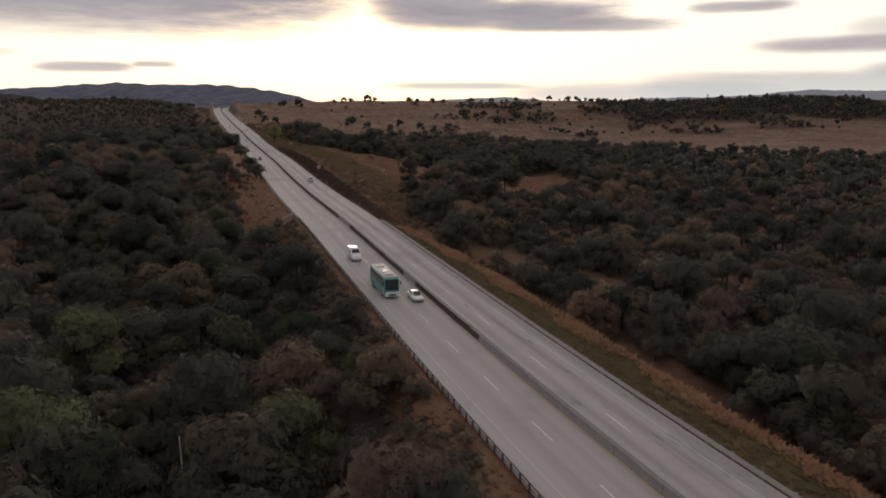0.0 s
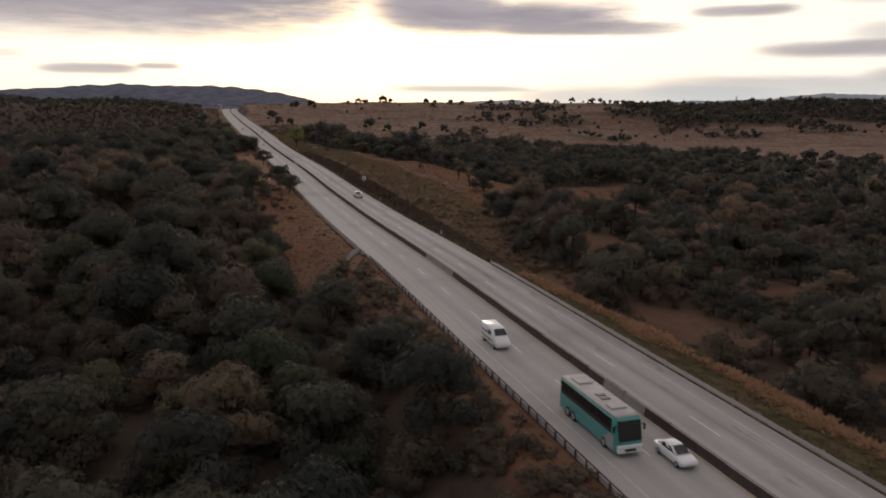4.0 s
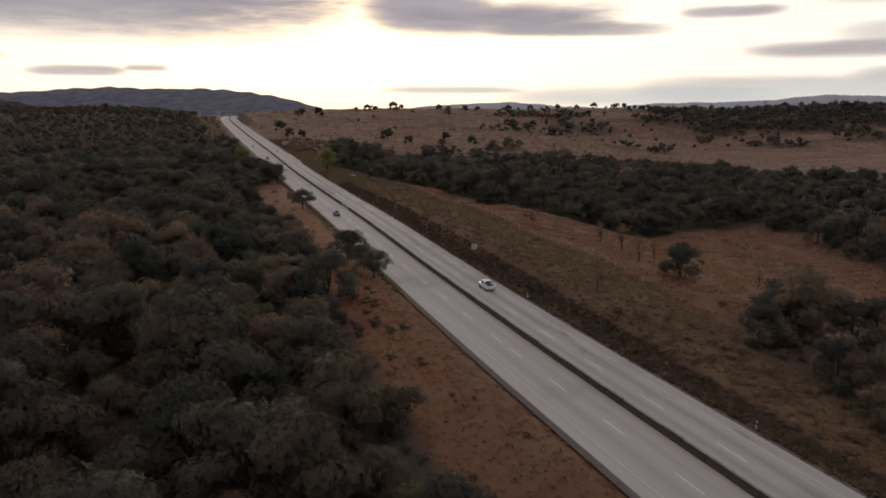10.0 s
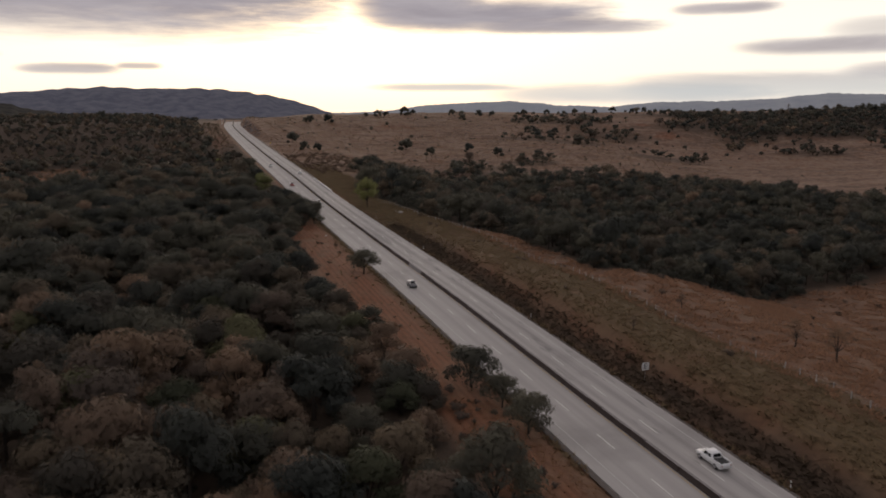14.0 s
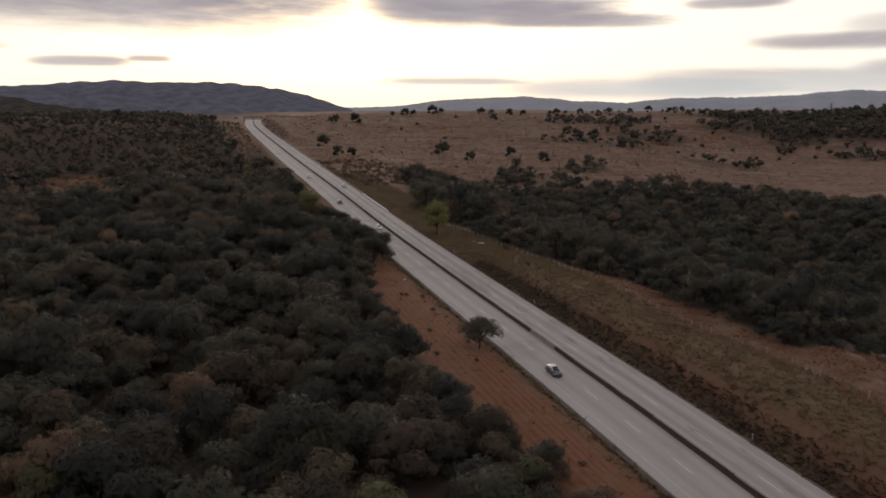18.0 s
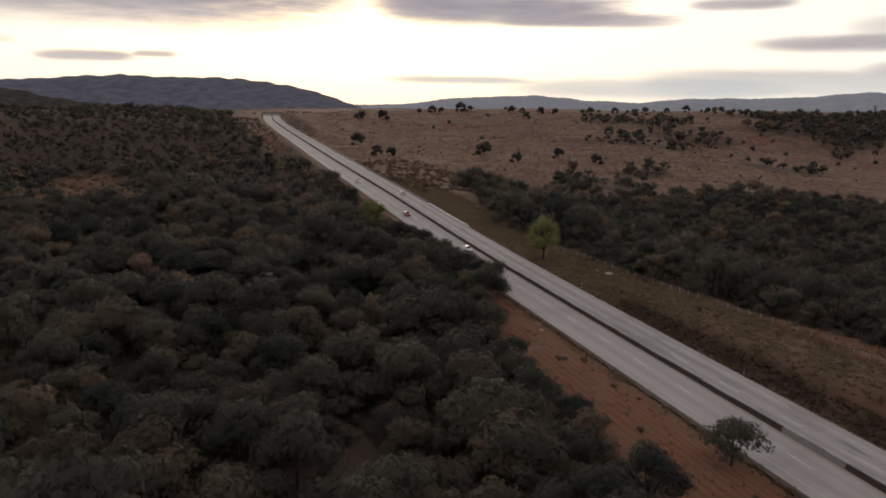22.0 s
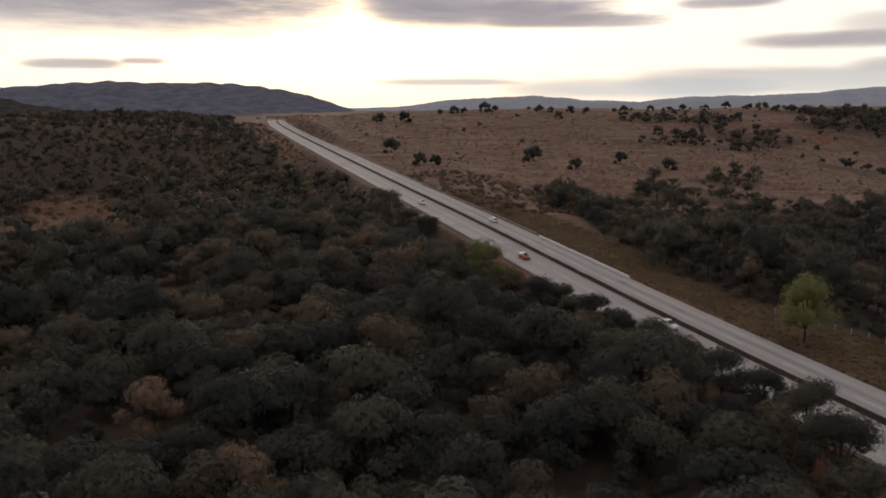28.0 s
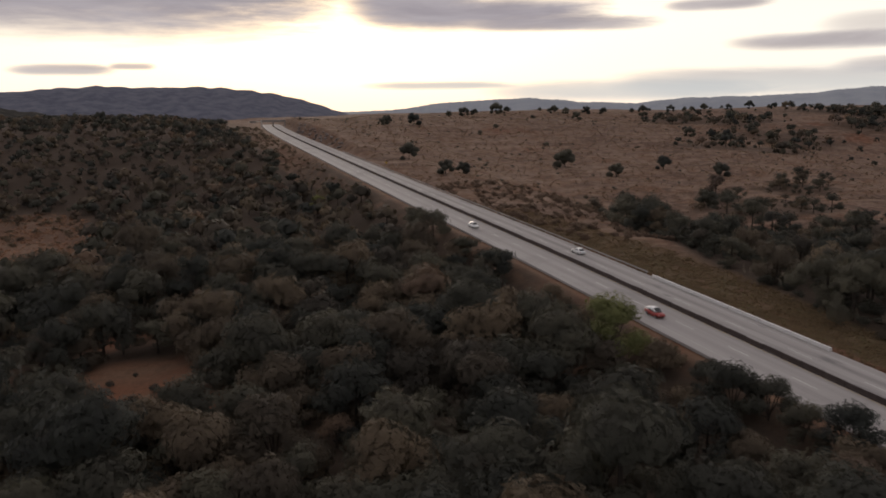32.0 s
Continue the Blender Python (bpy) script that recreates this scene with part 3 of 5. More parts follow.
def crown(r, radius, height, base, lobes, cards, size, flat=0.75, spread=0.86, thin=False, core=0.8, fine=False):
    """Vertices, triangles and normals of a crown: leafy lobes under a dome, each clad in many small sprays of leaves."""
    ball, tri = ICO2 if fine else ICO1
    vs, fs, ns, n = [], [], [], 0
    centres, sizes = [], []
    for i in range(lobes):
        a = 6.283 * (i * 0.382 + r.uniform(-0.1, 0.1))
        d = 0.0 if i == 0 else spread * radius * math.sqrt((i + r.uniform(-0.3, 0.3)) / lobes)
        q = radius * (r.uniform(0.5, 0.6) if i == 0 else r.uniform(0.26, 0.44))
        dome = math.sqrt(max(0.04, 1 - (d / radius) ** 2)) * r.uniform(0.82, 1.05)
        top = base + (height - base) * dome - q * flat
        if d > 0.55 * radius and core:
            top = r.uniform(base + q * 0.3, top)
        c = np.array((d * math.cos(a), d * math.sin(a), max(top, base + q * 0.35)))
        centres.append(c)
        sizes.append(q)
        if thin or not core:
            continue
        vs.append(c + ball * np.array((q, q, q * flat)) * core)
        fs.append(tri + n)
        ns.append(ball * 0.7 + 0.6 * c / np.linalg.norm(c))
        n += len(ball)
    per = np.maximum(1, (cards * np.array(sizes) ** 2 / np.sum(np.array(sizes) ** 2)).astype(int))
    heart = np.array((0, 0, base + (height - base) * 0.15))
    for c, q, k in zip(centres, sizes, per):
        d = r.standard_normal((k, 3))
        d[:, 2] = np.abs(d[:, 2]) * 1.1 - 0.35
        d /= np.linalg.norm(d, axis=1)[:, None]
        out = c + d * np.array((q, q, q * flat)) * (r.uniform(0.35, 1.16, (k, 1)) if thin else r.uniform(0.74 if core else 0.3, 1.2, (k, 1)))
        u = np.cross(d, r.standard_normal((k, 3)))
        u /= np.linalg.norm(u, axis=1)[:, None] + 1e-6
        w = np.cross(d, u)
        g = size * r.uniform(0.55, 1.3, (k, 1))
        if thin:
            pts = [out - d * g, out + u * g * 0.2, out + d * g]
        else:
            t1, t2, t3 = (d * r.uniform(-0.2, 0.26, (k, 1)) for _ in range(3))
            pts = [out + (u * 0.62 + t1) * g, out + (-u * 0.35 + w * 0.5 + t2) * g, out + (-u * 0.3 - w * 0.52 + t3) * g]
        i = n + np.arange(k)[:, None] * 3
        lit = 0.55 * d + 0.7 * (out - heart) / (np.linalg.norm(out - heart, axis=1)[:, None] + 1e-6) + (0, 0, 0.3) + 0.08 * r.standard_normal((k, 3))
        turned = np.einsum("ij,ij->i", np.cross(pts[1] - pts[0], pts[2] - pts[0]), lit) < 0
        pts[1], pts[2] = np.where(turned[:, None], pts[2], pts[1]), np.where(turned[:, None], pts[1], pts[2])
        vs.append(np.stack(pts, 1).reshape(-1, 3))
        fs.append(i + (0, 1, 2))
        ns.append(np.repeat(lit / (np.linalg.norm(lit, axis=1)[:, None] + 1e-6), 3, 0))
        n += 3 * k
    if thin:
        ns = [np.concatenate(ns)]
    return np.concatenate(vs), np.concatenate(fs), np.concatenate(ns), centres


def limb(p, q, r0, r1, sides=5):
    """A tapered stick from p to q."""
    p, q = np.array(p, float), np.array(q, float)
    d = (q - p) / np.linalg.norm(q - p)
    u = np.cross(d, (0.3, 0.9, 0.2))
    u /= np.linalg.norm(u)
    w = np.cross(d, u)
    a = np.arange(sides) * 6.283 / sides
    ring = np.cos(a)[:, None] * u + np.sin(a)[:, None] * w
    v = np.concatenate([p + ring * r0, q + ring * r1])
    i, j = np.arange(sides), (np.arange(sides) + 1) % sides
    return v, np.concatenate([np.stack([i, j, j + sides], 1), np.stack([i, j + sides, i + sides], 1)])


def joined(pieces):
    """Pieces of vertices, triangles and anything more for each vertex, as one."""
    fs, n = [], 0
    for p in pieces:
        fs.append(p[1] + n)
        n += len(p[0])
    more = [np.concatenate([p[k] for p in pieces]) for k in range(2, len(pieces[0]))]
    return (np.concatenate([p[0] for p in pieces]), np.concatenate(fs), *more)


def trunk(r, centres, base, girth, all_limbs=True):
    fork = np.array((r.uniform(-0.2, 0.2), r.uniform(-0.2, 0.2), base * 0.9))
    out = [limb((0, 0, -0.6), fork, girth, girth * 0.7, 6)]
    for c in centres[:7] if all_limbs else centres[:2]:
        mid = fork * 0.45 + c * 0.55 + (0, 0, -0.2)
        out += [limb(fork, mid, girth * 0.5, girth * 0.32), limb(mid, c, girth * 0.32, girth * 0.1)]
    return joined(out)


def make_mesh(name, v, f, mat, normals=None):
    ob = mesh_object(name, v, f, [mat], normals=normals, smooth_faces=normals is not None)
    me = ob.data
    bpy.data.objects.remove(ob)
    return me


# kind: radius, height, base, lobes, leaf material, flatness, thin, label
KINDS = {
    "oak": (4.6, 7.8, 0.7, 13, LEAF_DARK, 0.75, False, "dark green round-crowned evergreen oak in the roadside woods"),
    "olive": (4.2, 6.6, 0.4, 12, LEAF_OLIVE, 0.8, False, "dull olive-green bushy tree in the roadside woods"),
    "bare": (4.3, 7.6, 0.8, 13, LEAF_BARE, 0.8, False, "greyish-brown leafless tree with dense fine twigs"),
    "green": (4.4, 7.4, 0.5, 13, LEAF_GREEN, 0.8, False, "mid-green leafy tree with a billowing crown"),
    "lime": (4.6, 11.0, 2.4, 13, LEAF_LIME, 1.0, False, "yellow-green leafy roadside tree with a round crown"),
    "flat": (4.3, 6.8, 1.8, 14, LEAF_DARK, 0.75, False, "dark open-crowned tree leaning over the road verge"),
    "snag": (2.2, 7.0, 2.5, 8, LEAF_BARE, 1.0, True, "bare thin-branched tree standing in the dry field"),
}
TREE_MESH = {}
for kind_i, (kind_name, (kr, kh, kb, kl, kmat, kflat, kthin, klabel)) in enumerate(KINDS.items()):
    for variant in range(4 if kind_name in ("oak", "olive") else 2):
        rs = np.random.RandomState(100 * kind_i + variant)
        v, f, nrm, centres = crown(rs, kr, kh, kb, kl, 420 if kthin else 2000 if kind_name == "flat" else 1700, 0.6 if kthin else 0.56, kflat, thin=kthin, core=0.3 if kind_name == "flat" else 0.77)
        tv, tf = trunk(rs, centres, kb, 0.24)
        TREE_MESH[kind_name, variant] = (make_mesh("crown", v, f, kmat, nrm), make_mesh("trunk", tv, tf, BARK))


for variant in range(3):
    rs = np.random.RandomState(80 + variant)
    v, f, nrm, centres = crown(rs, 4.8, 7.0, 0.3, 10, 420, 0.45, 0.85, spread=0.72, core=0.9)
    tv, tf = trunk(rs, centres, 0.6, 0.24, False)
    TREE_MESH["far", variant] = (make_mesh("crown", v, f, FAR_DARK, nrm), make_mesh("trunk", tv, tf, BARK))
KINDS["far"] = KINDS["oak"]
TREE_NAMES = {"oak": "oak_tree", "olive": "scrub_tree", "bare": "bare_tree", "green": "leafy_tree", "lime": "leafy_tree", "flat": "umbrella_tree", "snag": "bare_tree", "far": "hillside_tree"}


def tree(kind_name, s, o, size=1.0, turn=0.0, variant=0, label="", group="", sink=0.1, tall=1.0):
    o = o + float(drift(s))
    x, y = (float(k) for k in place(s, o))
    ob = new(TREE_NAMES[kind_name])
    ob.matrix_world = pose(x, y, float(land(s, o)) - sink, 0, 0, turn) @ Matrix.Diagonal((size, size, size * tall, 1))
    count = sum(1 for k in TREE_MESH if k[0] == kind_name)
    cm, tm = TREE_MESH[kind_name, variant % count]
    for part_name, me in (("trunk", tm), ("crown", cm)):
        p = new(part_name, me)
        p.parent = ob
    return tagged(ob, label or KINDS[kind_name][7], "tree", group)


def scatter(rs, s0, s1, o0, o1, gap):
    """Points over a stretch of the plan, about gap metres apart."""
    s, o = np.meshgrid(np.arange(s0, s1, gap), np.arange(o0, o1, gap), indexing="ij")
    s, o = s + rs.uniform(-0.48, 0.48, s.shape) * gap, o + rs.uniform(-0.48, 0.48, s.shape) * gap
    keep = rs.uniform(0, 1, s.shape) < wooded(s, o)
    return s[keep], o[keep]


def kinds_for(rs, s, o):
    """0 oak, 1 olive, 2 bare for each tree."""
    brown = np.interp(s, (0, 300, 380, 560, 700), (0.08, 0.10, 0.02, 0.015, 0.05)) + 0.20 * np.exp(-((s - 305) / 60) ** 2 - ((o + 62) / 34) ** 2) + 0.05 * (o > 0) * (s < 300) - 0.06 * (o < 0) * (s < 160)
    u = rs.uniform(0, 1, s.shape)
    olive = np.where((o < 0) & (s > 380), np.interp(s, (560, 720), (0.26, 0.55)), np.where(o < 0, 0.46, 0.36))
    return np.where(u < brown, 2, np.where(u < brown + olive, 1, 0))


def woodland(name, label, s, o, which, size, detail, rs, far=False):
    """Many trees as joined meshes, one for each sort of leaf."""
    x, y = place(s, o)
    z = land(s, o)
    lobes, cards, card_size = detail
    for sort, mat, nm in ((0, FAR_DARK if far else LEAF_DARK, "oak"), (1, FAR_OLIVE if far else LEAF_OLIVE, "olive"), (2, FAR_BARE if far else LEAF_BARE, "bare")):
        pick = np.nonzero(which == sort)[0]
        if not len(pick):
            continue
        kr, kh, kb, _, _, kf, _, _ = KINDS[nm]
        if far:
            kb, kh = 0.0, kh * 0.85
        forms = []
        for k in range(9):
            q = np.random.RandomState(500 + k + 20 * sort)
            v, f, nrm, c = crown(q, kr, kh, kb, lobes, cards, card_size, kf * q.uniform(0.85, 1.1))
            forms.append((v, f, nrm, limb((0, 0, -0.6), c[0], 0.26, 0.12, 3)))
        crowns, stems = [], []
        for j in pick:
            v, f, nrm, (tv, tf) = forms[rs.randint(9)]
            a, g = rs.uniform(0, 6.283), size[j]
            ca, sa = math.cos(a) * g, math.sin(a) * g
            m = np.array(((ca, sa, 0), (-sa, ca, 0), (0, 0, g * rs.uniform(0.8, 1.2))))
            at = (x[j], y[j], z[j] - 0.1)
            crowns.append((v @ m + at, f, nrm @ m / g, np.full(len(v), rs.uniform(0, 1))))
            stems.append((tv @ m + at, tf))
        v, f, nrm, tint = joined(crowns)
        ob = tagged(mesh_object(name, v, f, [mat], normals=nrm, smooth_faces=True), label[sort], "woodland", kind="stuff")
        ob.data.attributes.new("tint", "FLOAT", "POINT").data.foreach_set("value", tint.astype(np.float32))
        v, f = joined(stems)
        part_ob = mesh_object("trunks", v, f, [BARK], ob)


def plant_woods():
    rs = np.random.RandomState(7)
    labels = ("dense dark green evergreen oak woodland on rolling ground", "dull olive-green scrub trees among the oak woods", "greyish-brown leafless trees among the woods")
    # woods left of the road, near enough to tell tree from tree
    s, o = scatter(rs, -10, 720, -200, -14, 7.0)
    which, size = kinds_for(rs, s, o), np.clip(rs.normal(1.0, 0.30, s.shape), 0.45, 1.7)
    size = size * np.interp(s, (540, 620), (1.0, 1.2))
    rim = -o - np.interp(s, LEFT_WOOD_S, LEFT_WOOD_O) + 3.0
    size = size * np.where(s > 500, np.interp(rim, (0, 4, 14), (0.7, 0.85, 1.0)), np.interp(rim, (0, 4, 12), (0.65, 0.8, 1.0)))
    band = (s > 58) & (s < 640) & (-o < np.interp(s, (85, 200, 320, 410, 600), (52, 62, 78, 95, 106)))
    close = np.sort(rs.permutation(np.nonzero(band)[0])[:480])
    single = np.zeros(s.shape, bool)
    single[close] = True
    for j in close:
        nm = ("oak", "olive", "bare")[which[j]]
        if nm != "bare" and s[j] < 380 and rs.uniform() < (0.4 if o[j] > -34 and s[j] < 215 else 0.22):
            nm = "green"
        tree(nm, s[j], o[j] - float(drift(s[j])), size[j], rs.uniform(0, 360), rs.randint(4), group="trees along the road")
    rest = ~single
    woodland("oak_woodland", labels, s[rest & band], o[rest & band], which[rest & band], size[rest & band], (10, 800, 0.70), rs)
    rest = rest & ~band
    nearer = rest & (o > -150) & (s > 25) & (s < 720)
    farther = rest & ~nearer
    woodland("oak_woodland", labels, s[nearer], o[nearer], which[nearer], size[nearer], (9, 300, 1.0), rs)
    woodland("oak_woodland", labels, s[farther], o[farther], which[farther], size[farther], (7, 130, 1.25), rs, True)
    # farther woods
    s2, o2 = scatter(rs, 20, 1420, -560, -200, 12.5)
    s3, o3 = scatter(rs, 720, 1420, -200, -14, 8.5)
    s4, o4 = np.concatenate([s2, s3]), np.concatenate([o2, o3])
    far_size = np.clip(rs.normal(0.95, 0.3, s4.shape), 0.35, 1.6) * np.where(s4 > 880, 0.75, 1.0)
    woodland("hillside_woodland", labels, s4, o4, kinds_for(rs, s4, o4), far_size, (3, 28, 2.0), rs, True)
    s, o = scatter(rs, 20, 480, 18, 190, 7.4)
    woodland("roadside_woodland", labels, s, o, kinds_for(rs, s, o), np.clip(rs.normal(0.95, 0.26, s.shape), 0.4, 1.5), (8, 250, 1.05), rs)
    s2, o2 = scatter(rs, 480, 930, 18, 330, 8.0)
    s3, o3 = scatter(rs, 30, 480, 190, 420, 11.0)
    s4, o4 = scatter(rs, 30, 1000, 420, 900, 15.0)
    s5, o5 = scatter(rs, 930, 1330, 200, 1100, 10.0)
    woodland("valley_woodland", labels, s2, o2, kinds_for(rs, s2, o2), np.clip(rs.normal(1.05, 0.3, s2.shape), 0.45, 1.7), (7, 140, 1.15), rs)
    s6, o6 = np.concatenate([s3, s4, s5]), np.concatenate([o3, o4, o5])
    woodland("valley_woodland", labels, s6, o6, kinds_for(rs, s6, o6), np.clip(rs.normal(1.1, 0.3, s6.shape), 0.45, 1.7), (3, 26, 2.0), rs, True)


plant_woods()


def plant_single_trees():
    rs = np.random.RandomState(11)
    # roadside trees that stand apart
    tree("lime", 546, 10.6, 1.12, 20, 0)
    tree("lime", 607, -21.5 - float(drift(607)), 1.35, 80, 1, "bright yellow-green tree at the edge of the woods", tall=0.86)
    tree("lime", 132, -24.0, 0.42, 10, 0, "small bright green bush among the dark woods", tall=0.7)
    tree("lime", 814, -32.0, 0.8, 190, 1, "pale green tree below the road embankment", tall=0.75)
    tree("green", 83, -56.0, 1.55, 40, 1, "large mid-green tree with a billowing crown")
    for s, o, g in ((80, 34.0, 1.35), (70, 29.5, 1.1), (92, 31.0, 0.95), (62, 36.0, 1.2)):
        tree("green", s, o, g, 40 * s, int(s), "large mid-green tree below the road embankment", "green trees below the road")
    for s, o, g in ((317, -70.5, 1.45), (305, -50.5, 1.1), (338, -73.0, 1.35), (320, -64.0, 1.1), (335, -29.5, 0.95), (352, -29.0, 0.85), (270, -41.0, 1.0)):
        tree("bare", s, o, g, 37 * s, int(s), "tall rusty-brown leafless tree above the dark woods", "rusty leafless trees")
    tree("flat", 422, -18.2, 1.0, 30, 0, "lone dark open-crowned tree on the red earth verge")
    tree("flat", 336, -18.5, 1.1, 200, 1)
    tree("flat", 328, -16.5, 0.8, 310, 0)
    tree("flat", 318, -16.5, 0.9, 80, 0)
    tree("oak", 619, -107.0, 1.0, 20, 1, "dark round bush-like tree in the red earth clearing")
    tree("oak", 602, -91.0, 0.75, 130, 2, "dark round bush-like tree in the red earth clearing")
    tree("oak", 514, -17.0, 1.0, 60, 0, "dark tree standing out over the road edge", tall=1.1)
    for s, o, g in ((522, -17.5, 0.95), (530, -18.0, 1.0), (538, -19.0, 0.95), (546, -19, 1.0), (556, -19.5, 0.85), (566, -19, 0.9), (578, -20, 0.8), (504, -22, 1.1)):
        tree("oak", s, o, g, 40 * s, int(s), "dark broad tree beside the road edge", "trees along the road")
    # trees in the dry field right of the road
    tree("oak", 295, 39.6, 0.9, 20, 3, "dark round tree alone in the dry field", tall=1.15)
    for s, o, g in ((286, 17, 0.5), (362, 37, 0.5), (329, 46, 0.95), (338, 45, 0.8), (313, 41, 0.9), (290, 20, 0.45), (345, 15.5, 0.4), (318, 48, 0.6), (300, 62, 0.6)):
        tree("snag", s, o, g, rs.uniform(0, 360), rs.randint(2), group="bare trees in the dry field")
    for s, o, g in ((265, 39, 1.0), (272, 44, 0.9), (258, 30, 0.9)):
        tree("oak", s, o, g, rs.uniform(0, 360), rs.randint(4), group="dark trees in the dry field")
    # the brown hillside beyond
    for s, o, g in ((910, 36, 0.95), (853, 36, 0.7), (862, 48, 0.6), (946, 147, 1.1), (903, 156, 0.8), (920, 198, 0.85), (886, 212, 0.8), (807, 144, 0.8), (1169, 99, 0.8), (1160, 92, 0.6), (1149, 116, 1.0), (1224, 306, 0.8), (1078, 332, 0.8), (1069, 361, 0.8)):
        tree("far", s, o, g * 1.5, rs.uniform(0, 360), rs.randint(4), "dark evergreen tree on the dry brown hillside", "trees on the brown hillside")
    for k in range(120):
        s, o = rs.uniform(960, 1420), rs.uniform(60, 900)
        if rs.uniform() < 0.3 + 0.5 * (o > 250) and wood_right(np.array(s), np.array(o)) < 0.2:
            tree("far", s, o, rs.uniform(0.3, 0.75), rs.uniform(0, 360), rs.randint(4), "dark shrubby tree on the dry brown hillside", "trees on the brown hillside")
    # trees on the skyline
    for s, o, g in ((1258, 200, 1.1), (1265, 213, 0.8), (1275, 240, 1.5), (1275, 252, 0.9), (1288, 311, 1.1), (1290, 326, 0.9), (1295, 353, 1.1), (1292, 372, 0.9), (1288, 419, 1.2), (1262, 185, 0.7), (1290, 455, 1.0), (1286, 480, 0.8), (1292, 500, 1.1), (1288, 530, 0.9), (1290, 560, 1.2), (1284, 590, 0.9)):
        tree("far", s, o, g * 1.15, rs.uniform(0, 360), rs.randint(3), "dark tree standing on the skyline", "skyline trees")
    tree("snag", 1300, 880, 1.8, 0, 0, "tall thin tree alone on the skyline")
    for s, o, g in ((1180, -128, 1.3), (1178, -112, 1.1), (1095, -73, 1.2), (1110, -60, 0.9)):
        tree("far", s, o, g, rs.uniform(0, 360), rs.randint(4), "dark tree standing on the wooded skyline", "skyline trees")


plant_single_trees()


# ---- distance ----
def ridge(name, label, distance, peaks, low, mat, seed):
    """A line of far hills round the walk's middle: peaks give azimuth (degrees right of +y) and height in metres."""
    a = np.arange(peaks[0][0], peaks[-1][0], 0.12)
    h = np.interp(a, [p[0] for p in peaks], [p[1] for p in peaks])
    h = h + waves(a * 30, a * 0, 60, seed) * 3.2 + waves(a * 30, a * 0, 14, seed + 1) * 1.6
    rows = []
    for k, (d, f) in enumerate(((distance - 900, 0.0), (distance - 700, 0.22), (distance - 420, 0.55), (distance - 200, 0.82), (distance, 1.0), (distance + 150, 0.85))):
        z = low + (h - low) * f + waves(a * 40, a * 0 + k * 37, 70, seed + 2) * 3 * (0 < k < 4)
        rr = d + waves(a * 40, a * 0 + k * 17, 80, seed + 3) * 25 * (0 < k < 4)
        rows.append(np.stack([-100 + rr * np.sin(np.radians(a)), 250 + rr * np.cos(np.radians(a)), z], -1))
    v = np.stack(rows).reshape(-1, 3)
    ob = mesh_object(name, v, grid_faces(6, len(a)), [mat], smooth_faces=True)
    return tagged(ob, label, "hills", kind="structure")


def hill_material(name, a, b, scale=0.01):
    m, t, bs = material(name, 1.0, 0, 0.0)
    pos = t.nodes.new("ShaderNodeNewGeometry").outputs["Position"]
    n = noise_node(t, pos, scale, 7.0, 0.65).outputs[0]
    link(t, mix_rgb(t, smooth(t, n, 0.35, 0.65), a, b), bs.inputs[0])
    add_bump(t, bs, n, 0.3, 10.0)
    return m


# the two farthest ridges carry the haze of distance in their base colours
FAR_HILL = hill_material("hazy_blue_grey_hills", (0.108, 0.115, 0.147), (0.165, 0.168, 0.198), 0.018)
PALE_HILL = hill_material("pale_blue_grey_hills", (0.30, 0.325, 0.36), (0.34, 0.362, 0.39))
DARK_HILL = hill_material("dark_wooded_hill", (0.035, 0.036, 0.034), (0.075, 0.07, 0.062), 0.03)
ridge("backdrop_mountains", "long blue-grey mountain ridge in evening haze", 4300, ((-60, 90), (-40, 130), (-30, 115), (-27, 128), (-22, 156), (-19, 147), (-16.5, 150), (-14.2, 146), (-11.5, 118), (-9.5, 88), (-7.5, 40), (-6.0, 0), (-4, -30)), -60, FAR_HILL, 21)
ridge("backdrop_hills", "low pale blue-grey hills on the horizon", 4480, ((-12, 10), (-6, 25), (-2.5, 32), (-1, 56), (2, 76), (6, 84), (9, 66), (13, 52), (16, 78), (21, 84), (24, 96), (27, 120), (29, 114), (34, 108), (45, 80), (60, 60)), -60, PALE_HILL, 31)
ridge("backdrop_near_hill", "dark wooded hill at the foot of the mountains", 2500, ((-60, 60), (-40, 82), (-31, 74), (-28.5, 66), (-26, 44), (-22, 20), (-18, 0)), -40, DARK_HILL, 41)

# ---- road furnishings ----
PAINT_WHITE = plain("worn_white_road_paint", (0.62, 0.61, 0.58), 0.7, 0, 0.3, 0.25, 2.0)
PAINT_FADED = plain("faded_white_road_paint", (0.43, 0.42, 0.40), 0.7, 0, 0.3, 0.35, 0.5)
PAINT_YELLOW = plain("worn_yellow_road_paint", (0.42, 0.30, 0.12), 0.7, 0, 0.3, 0.3, 2.0)
ASPHALT = plain("grey_patched_asphalt", (0.19, 0.178, 0.175), 0.9, 0, 0.2, 0.3, 1.2)
# dirt and the shade of the backlit faces, both in the colour
BARRIER_DARK = plain("weathered_backlit_concrete", (0.062, 0.049, 0.044), 0.9, 0, 0.2, 0.4, 1.5)
# paler than the dark faces: sky light on the top, put into colour
BARRIER_TOP = plain("lit_barrier_top", (0.21, 0.19, 0.188), 0.9, 0, 0.2, 0.4, 1.5)
BARRIER_PALE = plain("pale_grey_concrete", (0.25, 0.235, 0.228), 0.85, 0, 0.3, 0.25, 1.5)
DARK_STEEL = plain("rusted_dark_steel", (0.10, 0.085, 0.078), 0.7, 0.4, 0.4, 0.4, 2.0)
